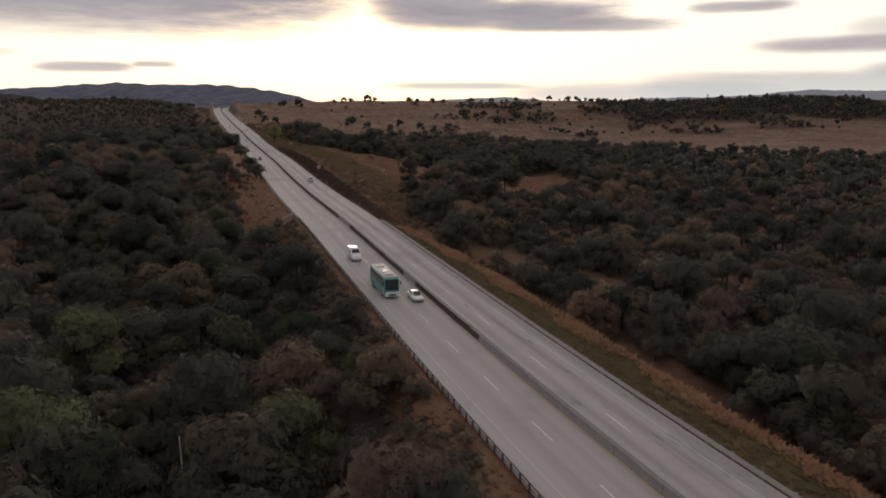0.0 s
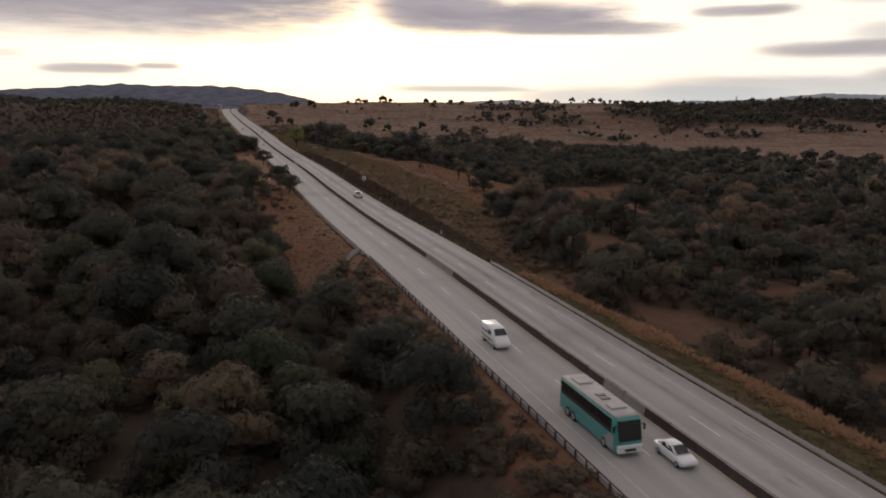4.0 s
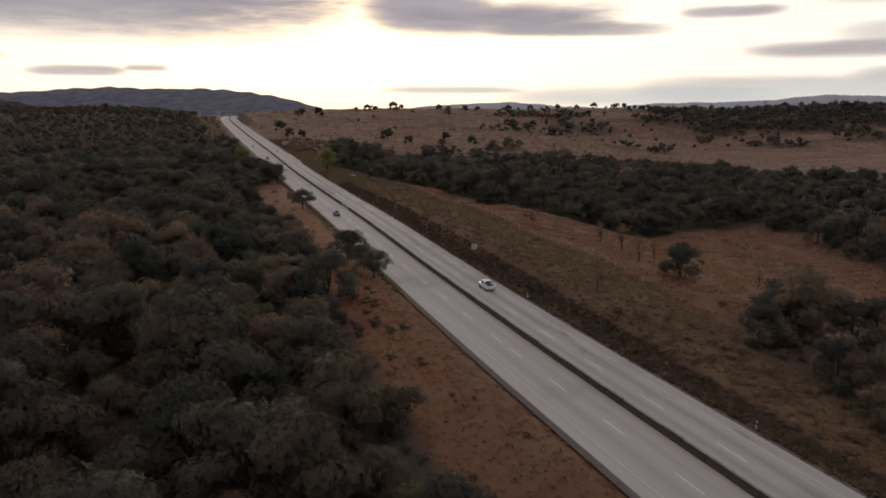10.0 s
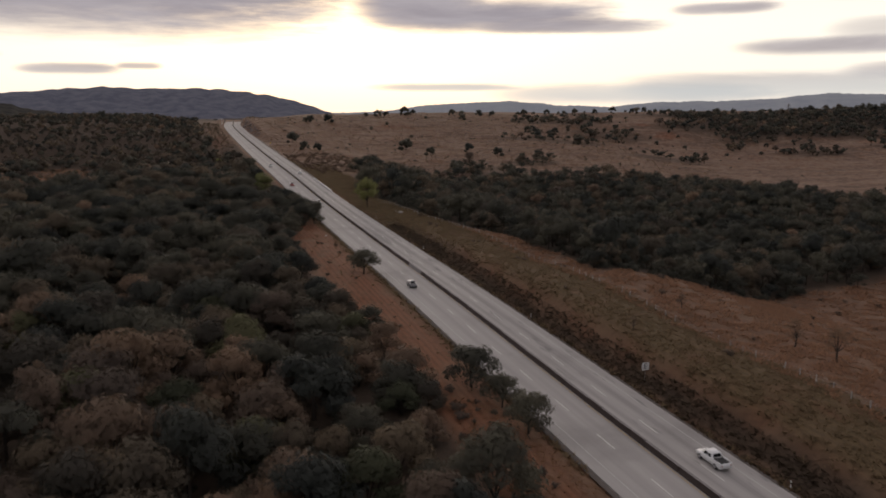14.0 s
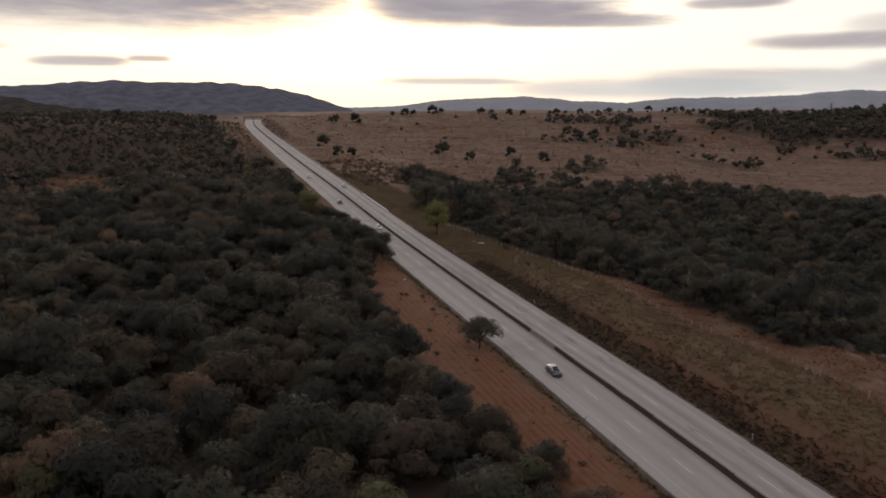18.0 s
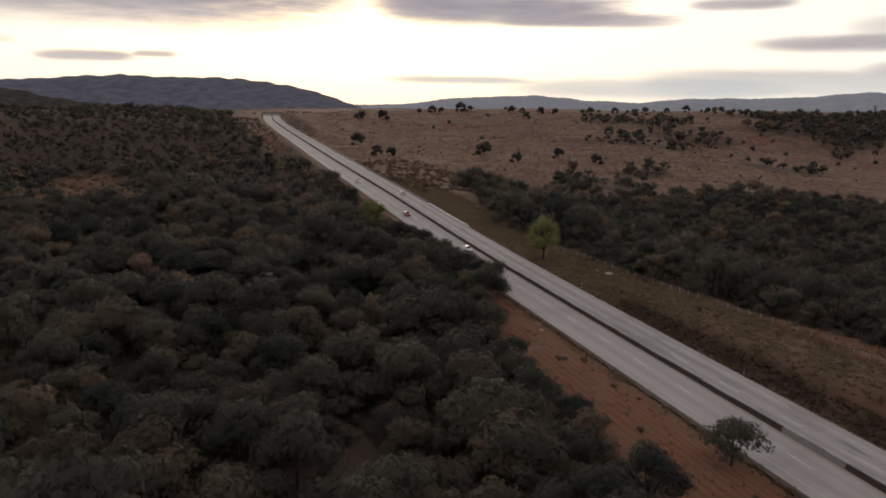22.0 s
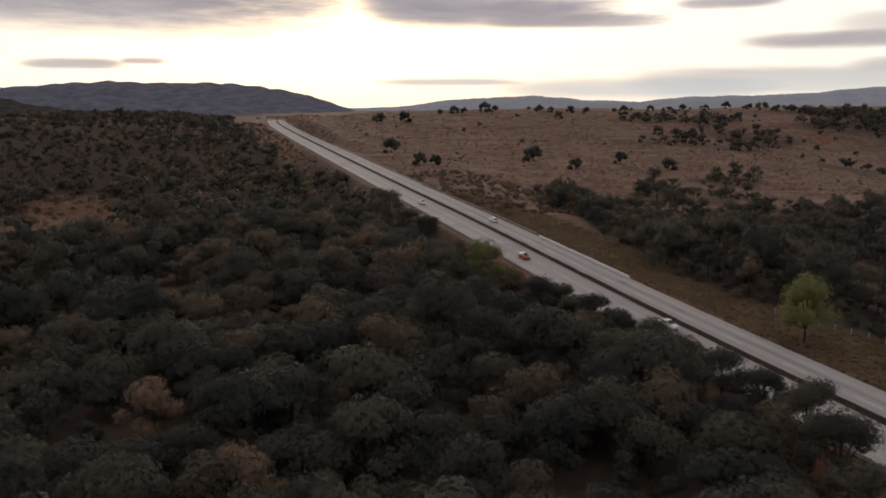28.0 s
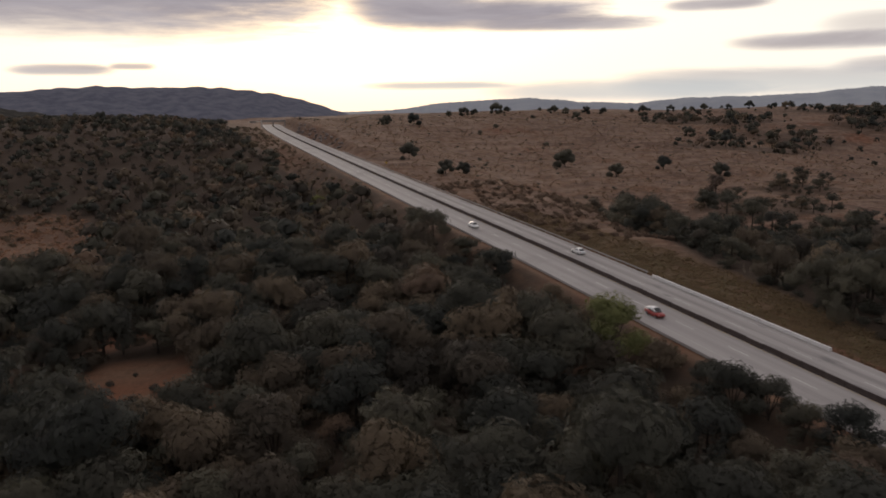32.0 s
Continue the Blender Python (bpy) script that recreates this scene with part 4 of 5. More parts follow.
STEEL = plain("galvanised_steel", (0.30, 0.285, 0.275), 0.55, 0.6, 0.5, 0.2, 4.0)
WHITE = plain("weathered_white_paint", (0.72, 0.71, 0.69), 0.6, 0, 0.4, 0.12, 2.0)
STONE = plain("grey_weathered_concrete", (0.30, 0.28, 0.26), 0.9, 0, 0.2, 0.3, 1.0)

for strip_name, label, a, b, mat in (
        ("edge_line", "thin faded white line along the outer lane", 7.17, 7.29, PAINT_FADED),
        ("edge_line", "faded white line along the outer lane", -8.52, -8.40, PAINT_FADED),
        ("inner_line", "faded yellow line beside the median barrier", -0.80, -0.68, PAINT_YELLOW),
        ("inner_shoulder", "grey asphalt strip beside the median barrier", 0.35, 1.15, ASPHALT)):
    lift = 0.124 if mat is ASPHALT else 0.126
    tagged(ribbon(strip_name, np.arange(-60, 1360, 5.0), (a, b), (lift, lift), mat), label, "road marking", kind="structure")

GUTTER = plain("dirty_gutter_concrete", (0.105, 0.090, 0.082), 0.95, 0, 0.2, 0.4, 0.9)
for side, a, b in (("left", -11.15, -10.42), ("right", 9.98, 9.32)):
    tagged(ribbon("gutter_" + side, np.arange(212, 560, 4.0), (a, b) if a < b else (b, a), (-0.02, 0.07) if a < b else (0.07, -0.02), GUTTER), "dirty dark concrete gutter along the road edge", "gutter", kind="structure")


def frame_at(s, o, z=0.0):
    """Pose on the road at s and o: x across to the right, y along, z up."""
    x, y = (float(k) for k in place(s, o))
    x2, y2 = (float(k) for k in place(s + 1.0, o))
    h = float(road_height(s))
    rise = math.degrees(math.atan(float(road_height(s + 1.0)) - h))
    return pose(x, y, h + 0.12 + z, 0, 0, math.degrees(math.atan2(-(x2 - x), y2 - y))) @ pose(0, 0, 0, rise)


def box(bm, x0, x1, y0, y1, z0, z1, bevel=0.0):
    r = bmesh.ops.create_cube(bm, size=1, matrix=Matrix.Translation(((x0 + x1) / 2, (y0 + y1) / 2, (z0 + z1) / 2)) @ Matrix.Diagonal((x1 - x0, y1 - y0, z1 - z0, 1)))
    if bevel:
        edges = list({e for v in r["verts"] for e in v.link_edges})
        bmesh.ops.bevel(bm, geom=edges, offset=bevel, segments=1, affect="EDGES")


def cylinder(bm, radius, depth, matrix, segments=14, radius2=None):
    bmesh.ops.create_cone(bm, cap_ends=True, segments=segments, radius1=radius, radius2=radius if radius2 is None else radius2, depth=depth, matrix=matrix)


def prism(bm, profile, y0, y1):
    """A closed profile of (x, z) drawn out along y."""
    a = [bm.verts.new((x, y0, z)) for x, z in profile]
    b = [bm.verts.new((x, y1, z)) for x, z in profile]
    n = len(profile)
    for i in range(n):
        bm.faces.new((a[i], a[(i + 1) % n], b[(i + 1) % n], b[i]))
    bm.faces.new(a[::-1])
    bm.faces.new(b)
    bmesh.ops.recalc_face_normals(bm, faces=bm.faces)


def data_of(name, bm, mat):
    me = bpy.data.meshes.new(name)
    bm.to_mesh(me)
    bm.free()
    me.materials.append(mat)
    return me


def part(name, bm, mat, parent, label=""):
    ob = new(name, data_of(name, bm, mat))
    ob.parent = parent
    return tagged(ob, label)


def shared(name, me, parent, m, label=""):
    ob = new(name, me)
    ob.parent = parent
    ob.matrix_basis = m
    return tagged(ob, label)


def guard_rail(label, s0, s1, o, side, double=False, gap=4.0, mat=None, low=1.0):
    """A steel guard rail: posts and one or two rails. side: +1 if the road lies to its left."""
    rail = tagged(new("guard_rail"), label, "guard rail")
    mat = mat or STEEL
    bm = bmesh.new()
    box(bm, -0.07, 0.07, -0.06, 0.06, -0.5, 0.78 * low)
    post_me = data_of("post", bm, mat)
    profile = ((0.0, 0.42), (-0.05 * side, 0.46), (-0.08 * side, 0.52), (-0.03 * side, 0.575), (-0.08 * side, 0.63), (-0.05 * side, 0.69), (0.0, 0.73), (0.02 * side, 0.575))
    for k, s in enumerate(np.arange(s0, s1, gap)):
        shared("post", post_me, rail, frame_at(s, o + 0.12 * side))
    for k in range(2 if double else 1):
        ss = np.arange(s0 - 1, s1 + 1, 4.0)
        pr = profile if not double else [(x - 0.35 * k * side, z + 0.0) for x, z in profile]
        cross = [o + x for x, z in pr] + [o + pr[0][0]]
        lifts = [0.12 + z * low for x, z in pr] + [0.12 + pr[0][1] * low]
        ribbon("rail", ss, cross, lifts, mat, rail)
    return rail


guard_rail("double galvanised steel guard rail beside the outer shoulder", -30, 199, 9.25, 1, True)
guard_rail("low dark steel guard rail above the wooded slope", -30, 209, -10.35, -1, False, 2.0, DARK_STEEL, 0.48)
guard_rail("galvanised steel guard rail on the embankment", 645, 960, 9.25, 1, False)


def white_parapet():
    p = tagged(new("parapet"), "white concrete bridge parapet beside the shoulder", "parapet")
    bm = bmesh.new()
    box(bm, -0.16, 0.16, -1.95, 1.95, 0.0, 0.62, 0.03)
    me = data_of("panel", bm, WHITE)
    for s in np.arange(596, 644, 4.0):
        shared("panel", me, p, frame_at(s, 8.95))


white_parapet()


def fence():
    f = tagged(new("fence"), "wire fence on short white concrete posts across dry grass", "fence")
    bm = bmesh.new()
    cylinder(bm, 0.075, 1.6, Matrix.Translation((0, 0, 0.5)), 6, 0.065)
    me = data_of("post", bm, plain("limewashed_concrete", (0.46, 0.45, 0.43), 0.8, 0, 0.2, 0.35, 2.0))
    rs = np.random.RandomState(5)
    line = []
    for s in np.arange(292, 566, 3.4):
        o = float(np.interp(s, (290, 440, 505, 566), (32.5, 33.0, 30.0, 23.5)))
        x, y = (float(k) for k in place(s, o))
        z = float(land(s, o))
        line.append((x, y, z))
        if rs.uniform() < 0.8:
            shared("post", me, f, pose(x, y, z, rs.uniform(-5, 5), rs.uniform(-5, 5), 0))
    for h in (0.5, 0.85, 1.2):
        pieces = [limb((a[0], a[1], a[2] + h), (b[0], b[1], b[2] + h), 0.012, 0.012, 3) for a, b in zip(line, line[1:])]
        v, t = joined(pieces)
        mesh_object("wire", v, t, [STEEL], f)


fence()


def road_sign(s, o, label, diamond=False):
    x, y = (float(k) for k in place(s, o))
    sign = tagged(new("road_sign"), label, "road sign")
    sign.matrix_world = pose(x, y, float(land(s, o)), 0, 0, 15.6)
    bm = bmesh.new()
    cylinder(bm, 0.04, 3.4, Matrix.Translation((0, 0, 1.4)), 8)
    part("pole", bm, STEEL, sign)
    bm = bmesh.new()
    if diamond:
        bmesh.ops.create_cube(bm, size=1, matrix=pose(0, -0.06, 2.6, 0, 45, 0) @ Matrix.Diagonal((0.9, 0.03, 0.9, 1)))
        part("panel", bm, plain("sign_yellow", (0.62, 0.42, 0.06), 0.5), sign, "yellow diamond panel")
        return
    box(bm, -0.65, 0.65, -0.08, -0.05, 1.75, 3.05, 0.015)
    panel = part("panel", bm, WHITE, sign, "white square panel")
    black = plain("sign_black", (0.03, 0.03, 0.03), 0.6)
    bm = bmesh.new()
    box(bm, -0.3, -0.16, -0.1, -0.084, 2.0, 2.85)
    for z in (2.0, 2.36, 2.72):
        box(bm, -0.17, 0.28, -0.1, -0.084, z, z + 0.13)
    part("symbol", bm, black, panel, "black symbol of plain bars")


road_sign(331, 12.6, "small square white road sign on a steel pole")
road_sign(871, 12.5, "yellow diamond warning sign on a steel pole", True)


def marker_post(s, o):
    x, y = (float(k) for k in place(s, o))
    m = tagged(new("marker_post"), "short white roadside marker post", "marker post", "marker posts")
    m.matrix_world = pose(x, y, float(land(s, o)), 0, 0, 15.6)
    bm = bmesh.new()
    box(bm, -0.08, 0.08, -0.04, 0.04, -0.3, 0.9, 0.015)
    part("shaft", bm, WHITE, m)
    bm = bmesh.new()
    box(bm, -0.085, 0.085, -0.045, 0.045, 0.5, 0.7)
    part("band", bm, plain("marker_black", (0.03, 0.03, 0.03)), m, "black band")


for ms in (232, 295, 372, 453, 515):
    marker_post(ms, 10.5)


def culvert():
    c = tagged(new("drain_chute"), "narrow concrete drain chute on the road embankment", "drain")
    outs = (10.6, 11.3, 12.1, 12.9, 13.7, 14.6)

    def strip(ds0, ds1, lift, deep):
        bm = bmesh.new()
        rows = []
        for o in outs:
            ring = []
            for ds in (ds0, ds1):
                s = 217.5 - 2.0 * (o - 10.6) + ds
                x, y = (float(k) for k in place(s, -o))
                z = float(land(s, -o)) if o > 10.7 else float(road_height(s))
                ring += [bm.verts.new((x, y, z + lift)), bm.verts.new((x, y, z - deep))]
            rows.append(ring)
        for p, q in zip(rows, rows[1:]):
            for i, j in ((0, 2), (2, 3), (3, 1), (1, 0)):
                bm.faces.new((p[i], p[j], q[j], q[i]))
        for r in (rows[0], rows[-1]):
            bm.faces.new((r[0], r[1], r[3], r[2]))
        bmesh.ops.recalc_face_normals(bm, faces=bm.faces)
        return bm

    part("slab", strip(-0.55, 0.55, 0.1, 0.3), STONE, c)
    part("side_wall", strip(-0.85, -0.55, 0.45, 0.3), STONE, c)
    part("side_wall", strip(0.55, 0.85, 0.45, 0.3), STONE, c)


culvert()


def utility_pole():
    x, y = (float(k) for k in place(77, -38.5))
    p = tagged(new("pole"), "thin pale wooden pole standing in the woods", "pole")
    p.matrix_world = pose(x, y, float(land(77, -38.5)), 2, -1, 0)
    bm = bmesh.new()
    cylinder(bm, 0.11, 8.6, Matrix.Translation((0, 0, 3.7)), 8, 0.07)
    part("shaft", bm, plain("pale_weathered_wood", (0.55, 0.52, 0.49), 0.8), p)


utility_pole()


def overpass():
    """A road bridge over the crest of the motorway, with a gantry and a lamp post before it."""
    b = tagged(new("overpass"), "grey concrete road bridge over the motorway at the hilltop", "bridge")
    b.matrix_world = frame_at(1318, 0.0)
    bm = bmesh.new()
    box(bm, -12, 12, -3.5, 3.5, 4.4, 5.3, 0.08)
    part("deck", bm, STONE, b)
    for y in (-3.4, 3.4):
        bm = bmesh.new()
        box(bm, -12, 12, y - 0.12, y + 0.12, 5.3, 6.1, 0.03)
        part("railing", bm, BARRIER_PALE, b)
    for x in (-11.3, 0, 11.3):
        bm = bmesh.new()
        box(bm, x - 0.5, x + 0.5, -2.8, 2.8, -1.5, 4.4, 0.05)
        part("pier", bm, STONE, b)
    g = tagged(new("sign_gantry"), "pale steel sign gantry arm beside the motorway", "gantry")
    g.matrix_world = frame_at(1262, -13.0)
    bm = bmesh.new()
    cylinder(bm, 0.22, 8.5, Matrix.Translation((0, 0, 3.6)), 10)
    part("post", bm, WHITE, g)
    bm = bmesh.new()
    box(bm, -11, 0.1, -0.15, 0.15, 6.3, 6.7, 0.03)
    part("arm", bm, WHITE, g)
    bm = bmesh.new()
    box(bm, -10, -5, -0.25, -0.17, 5.2, 6.9, 0.02)
    part("panel", bm, BARRIER_PALE, g, "pale blank panel")


overpass()


# ---- vehicles ----
BLACK = plain("black_rubber", (0.02, 0.02, 0.02), 0.8)
RIM = plain("wheel_alloy", (0.45, 0.45, 0.46), 0.35, 0.7)
CAR_WHITE = plain("white_car_paint", (0.78, 0.78, 0.77), 0.3, 0, 0.5, 0.03)
CAR_GREY = plain("dark_grey_car_paint", (0.10, 0.10, 0.105), 0.3, 0.2, 0.5, 0.05)
TEAL = plain("teal_bus_paint", (0.075, 0.30, 0.285), 0.35, 0, 0.5, 0.08)
LAMP_RED = plain("red_lamp_lens", (0.35, 0.02, 0.02), 0.3)
LAMP_CLEAR = plain("clear_lamp_lens", (0.7, 0.7, 0.68), 0.2)


def glass_material():
    m, t, b = material("dark_tinted_glass", 0.08, 0.0, 0.5)
    b.inputs[0].default_value = (0.012, 0.014, 0.016, 1)
    return m


GLASS = glass_material()


def loft(bm, sections):
    """Skin through cross-sections, each a list of points of equal number; ends capped."""
    rings = [[bm.verts.new(p) for p in sec] for sec in sections]
    n = len(rings[0])
    for a, b in zip(rings, rings[1:]):
        for i in range(n):
            bm.faces.new((a[i], a[(i + 1) % n], b[(i + 1) % n], b[i]))
    bm.faces.new(rings[0])
    bm.faces.new(rings[-1])
    bmesh.ops.recalc_face_normals(bm, faces=bm.faces)
    for f in bm.faces:
        f.smooth = True


def section(y, half, low, high, round_top=0.12, tuck=0.0):
    """A rounded upright cross-section at y: half-width, bottom and top."""
    r = min(round_top, (high - low) / 2)
    t = half - tuck
    return [(-half + 0.05, y, low), (-half, y, low + 0.1), (-half, y, (low + high) / 2), (-t, y, high - r), (-t + r, y, high), (t - r, y, high), (t, y, high - r), (half, y, (low + high) / 2), (half, y, low + 0.1), (half - 0.05, y, low)]


def wheels(thing, spots, radius, width):
    for x, y in spots:
        bm = bmesh.new()
        cylinder(bm, radius, width, pose(x, y, radius, 0, 90, 0), 20)
        bmesh.ops.bevel(bm, geom=[e for e in bm.edges if len(e.link_faces) == 2 and e.calc_face_angle() > 1.0], offset=0.04, segments=2, affect="EDGES")
        w = part("wheel", bm, BLACK, thing)
        bm = bmesh.new()
        cylinder(bm, radius * 0.6, 0.02, pose(x + math.copysign(width / 2 + 0.005, x), y, radius, 0, 90, 0), 14)
        part("rim", bm, RIM, w)


def slab(thing, name, corners, mat, depth=0.02, label=""):
    """A thin panel over four corners, pushed out along its own normal."""
    bm = bmesh.new()
    p = [Vector(c) for c in corners]
    n = (p[1] - p[0]).cross(p[3] - p[0]).normalized() * depth
    a = [bm.verts.new(c) for c in p]
    b = [bm.verts.new(c + n) for c in p]
    bm.faces.new(a[::-1])
    bm.faces.new(b)
    for i in range(4):
        bm.faces.new((a[i], a[(i + 1) % 4], b[(i + 1) % 4], b[i]))
    bmesh.ops.recalc_face_normals(bm, faces=bm.faces)
    return part(name, bm, mat, thing, label)


def lamps(thing, y_front, y_back, x, z_front, z_back):
    for sx in (-1, 1):
        bm = bmesh.new()
        box(bm, sx * x - 0.17, sx * x + 0.17, y_front - 0.06, y_front + 0.02, z_front - 0.08, z_front + 0.08, 0.02)
        part("headlight", bm, LAMP_CLEAR, thing)
        bm = bmesh.new()
        box(bm, sx * x - 0.12, sx * x + 0.12, y_back - 0.02, y_back + 0.05, z_back - 0.12, z_back + 0.12, 0.02)
        part("tail_light", bm, LAMP_RED, thing)


def car(kind_name, label, paint, s, o, towards):
    """A road vehicle. It is drawn nose towards +y; towards=True turns its nose to the oncoming camera."""
    c = tagged(new(kind_name), label, kind_name.replace("_", " "))
    bm = bmesh.new()
    if kind_name == "pickup_truck":
        loft(bm, [section(-2.6, 0.82, 0.45, 1.02), section(-2.5, 0.9, 0.4, 1.08), section(1.0, 0.9, 0.4, 1.08), section(2.3, 0.88, 0.42, 1.02), section(2.62, 0.75, 0.45, 0.85)])
        part("body", bm, paint, c)
        bm = bmesh.new()
        loft(bm, [section(-0.75, 0.8, 1.06, 1.12, 0.03), section(-0.6, 0.78, 1.06, 1.72, 0.1, 0.1), section(0.75, 0.78, 1.06, 1.74, 0.1, 0.12), section(1.45, 0.76, 1.06, 1.1, 0.02)])
        part("cab", bm, paint, c)
        slab(c, "bed_liner", ((-0.72, -2.45, 1.085), (0.72, -2.45, 1.085), (0.72, -0.85, 1.085), (-0.72, -0.85, 1.085)), BLACK, 0.012, "black load bed")
        for x in (-0.86, 0.86):
            bm = bmesh.new()
            box(bm, x - 0.05, x + 0.05, -2.5, -0.8, 1.06, 1.2, 0.02)
            part("bed_side", bm, paint, c)
        slab(c, "windscreen", ((0.62, 1.44, 1.13), (-0.62, 1.44, 1.13), (-0.58, 0.88, 1.68), (0.58, 0.88, 1.68)), GLASS)
        slab(c, "rear_window", ((-0.56, -0.735, 1.2), (0.56, -0.735, 1.2), (0.54, -0.64, 1.6), (-0.54, -0.64, 1.6)), GLASS)
        for sx in (-1, 1):
            for y0, y1 in ((-0.5, 0.1), (0.18, 0.95)):
                q = ((sx * 0.79, y0, 1.16), (sx * 0.79, y1, 1.16), (sx * 0.74, y1 - 0.12, 1.56), (sx * 0.74, y0, 1.56))
                slab(c, "side_window", q if sx > 0 else q[::-1], GLASS)
        wheels(c, [(x, y) for x in (-0.8, 0.8) for y in (-1.55, 1.6)], 0.38, 0.25)
        lamps(c, 2.55, -2.58, 0.66, 0.78, 0.85)
    elif kind_name == "van":
        loft(bm, [section(-2.75, 0.9, 0.4, 2.2), section(-2.65, 0.96, 0.35, 2.32), section(0.9, 0.96, 0.35, 2.34, 0.16, 0.08), section(1.6, 0.94, 0.35, 1.7, 0.16, 0.12), section(2.3, 0.92, 0.35, 1.1), section(2.7, 0.8, 0.4, 0.85)])
        part("body", bm, paint, c)
        slab(c, "windscreen", ((0.76, 1.72, 1.6), (-0.76, 1.72, 1.6), (-0.7, 1.02, 2.24), (0.7, 1.02, 2.24)), GLASS)
        for sx in (-1, 1):
            for y0, y1 in ((-2.4, -1.5), (-1.35, -0.35), (-0.2, 0.75)):
                q = ((sx * 0.955, y0, 1.4), (sx * 0.955, y1, 1.4), (sx * 0.915, y1, 1.95), (sx * 0.915, y0, 1.95))
                slab(c, "side_window", q if sx > 0 else q[::-1], GLASS)
            slab(c, "side_stripe", [((sx * 0.965), y, z) for y, z in (((-2.4, 0.8), (1.5, 0.8), (1.5, 0.95), (-2.4, 0.95)) if sx > 0 else ((1.5, 0.8), (-2.4, 0.8), (-2.4, 0.95), (1.5, 0.95)))], CAR_GREY)
        wheels(c, [(x, y) for x in (-0.84, 0.84) for y in (-1.75, 1.7)], 0.35, 0.24)
        lamps(c, 2.62, -2.75, 0.66, 0.72, 1.0)
    else:
        tall = 0.28 if kind_name == "estate_car" else 0.0
        loft(bm, [section(-2.2, 0.72, 0.4, 0.82), section(-2.05, 0.84, 0.3, 0.95), section(-0.6, 0.87, 0.25, 0.95), section(0.9, 0.87, 0.25, 0.93), section(1.9, 0.82, 0.3, 0.8), section(2.2, 0.68, 0.4, 0.66)])
        part("body", bm, paint, c)
        bm = bmesh.new()
        loft(bm, [section(-1.75 - tall, 0.74, 0.9, 0.97, 0.03), section(-1.1 - tall * 2, 0.7, 0.9, 1.38, 0.1, 0.1), section(0.1, 0.72, 0.9, 1.45 + tall * 0.6, 0.12, 0.12), section(1.1, 0.72, 0.9, 0.96, 0.02)])
        part("cabin", bm, paint if tall == 0 else CAR_WHITE, c)
        slab(c, "windscreen", ((0.6, 1.05, 0.99), (-0.6, 1.05, 0.99), (-0.52, 0.25, 1.4 + tall * 0.5), (0.52, 0.25, 1.4 + tall * 0.5)), GLASS)
        slab(c, "rear_window", ((-0.58, -1.73 - tall, 1.0), (0.58, -1.73 - tall, 1.0), (0.52, -1.23 - tall * 2, 1.34), (-0.52, -1.23 - tall * 2, 1.34)), GLASS)
        for sx in (-1, 1):
            for y0, y1 in ((-1.05, -0.28), (-0.2, 0.6)):
                q = ((sx * 0.725, y0, 0.98), (sx * 0.725, y1 + 0.1, 0.98), (sx * 0.66, y1 - 0.25, 1.3), (sx * 0.66, y0 + 0.1, 1.3))
                slab(c, "side_window", q if sx > 0 else q[::-1], GLASS)
        wheels(c, [(x, y) for x in (-0.76, 0.76) for y in (-1.3, 1.35)], 0.31, 0.21)
        lamps(c, 2.12, -2.16, 0.56, 0.62, 0.78)
    c.matrix_world = frame_at(s, o, 0.005) @ pose(0, 0, 0, 0, 0, 180 if towards else 0)
    return c


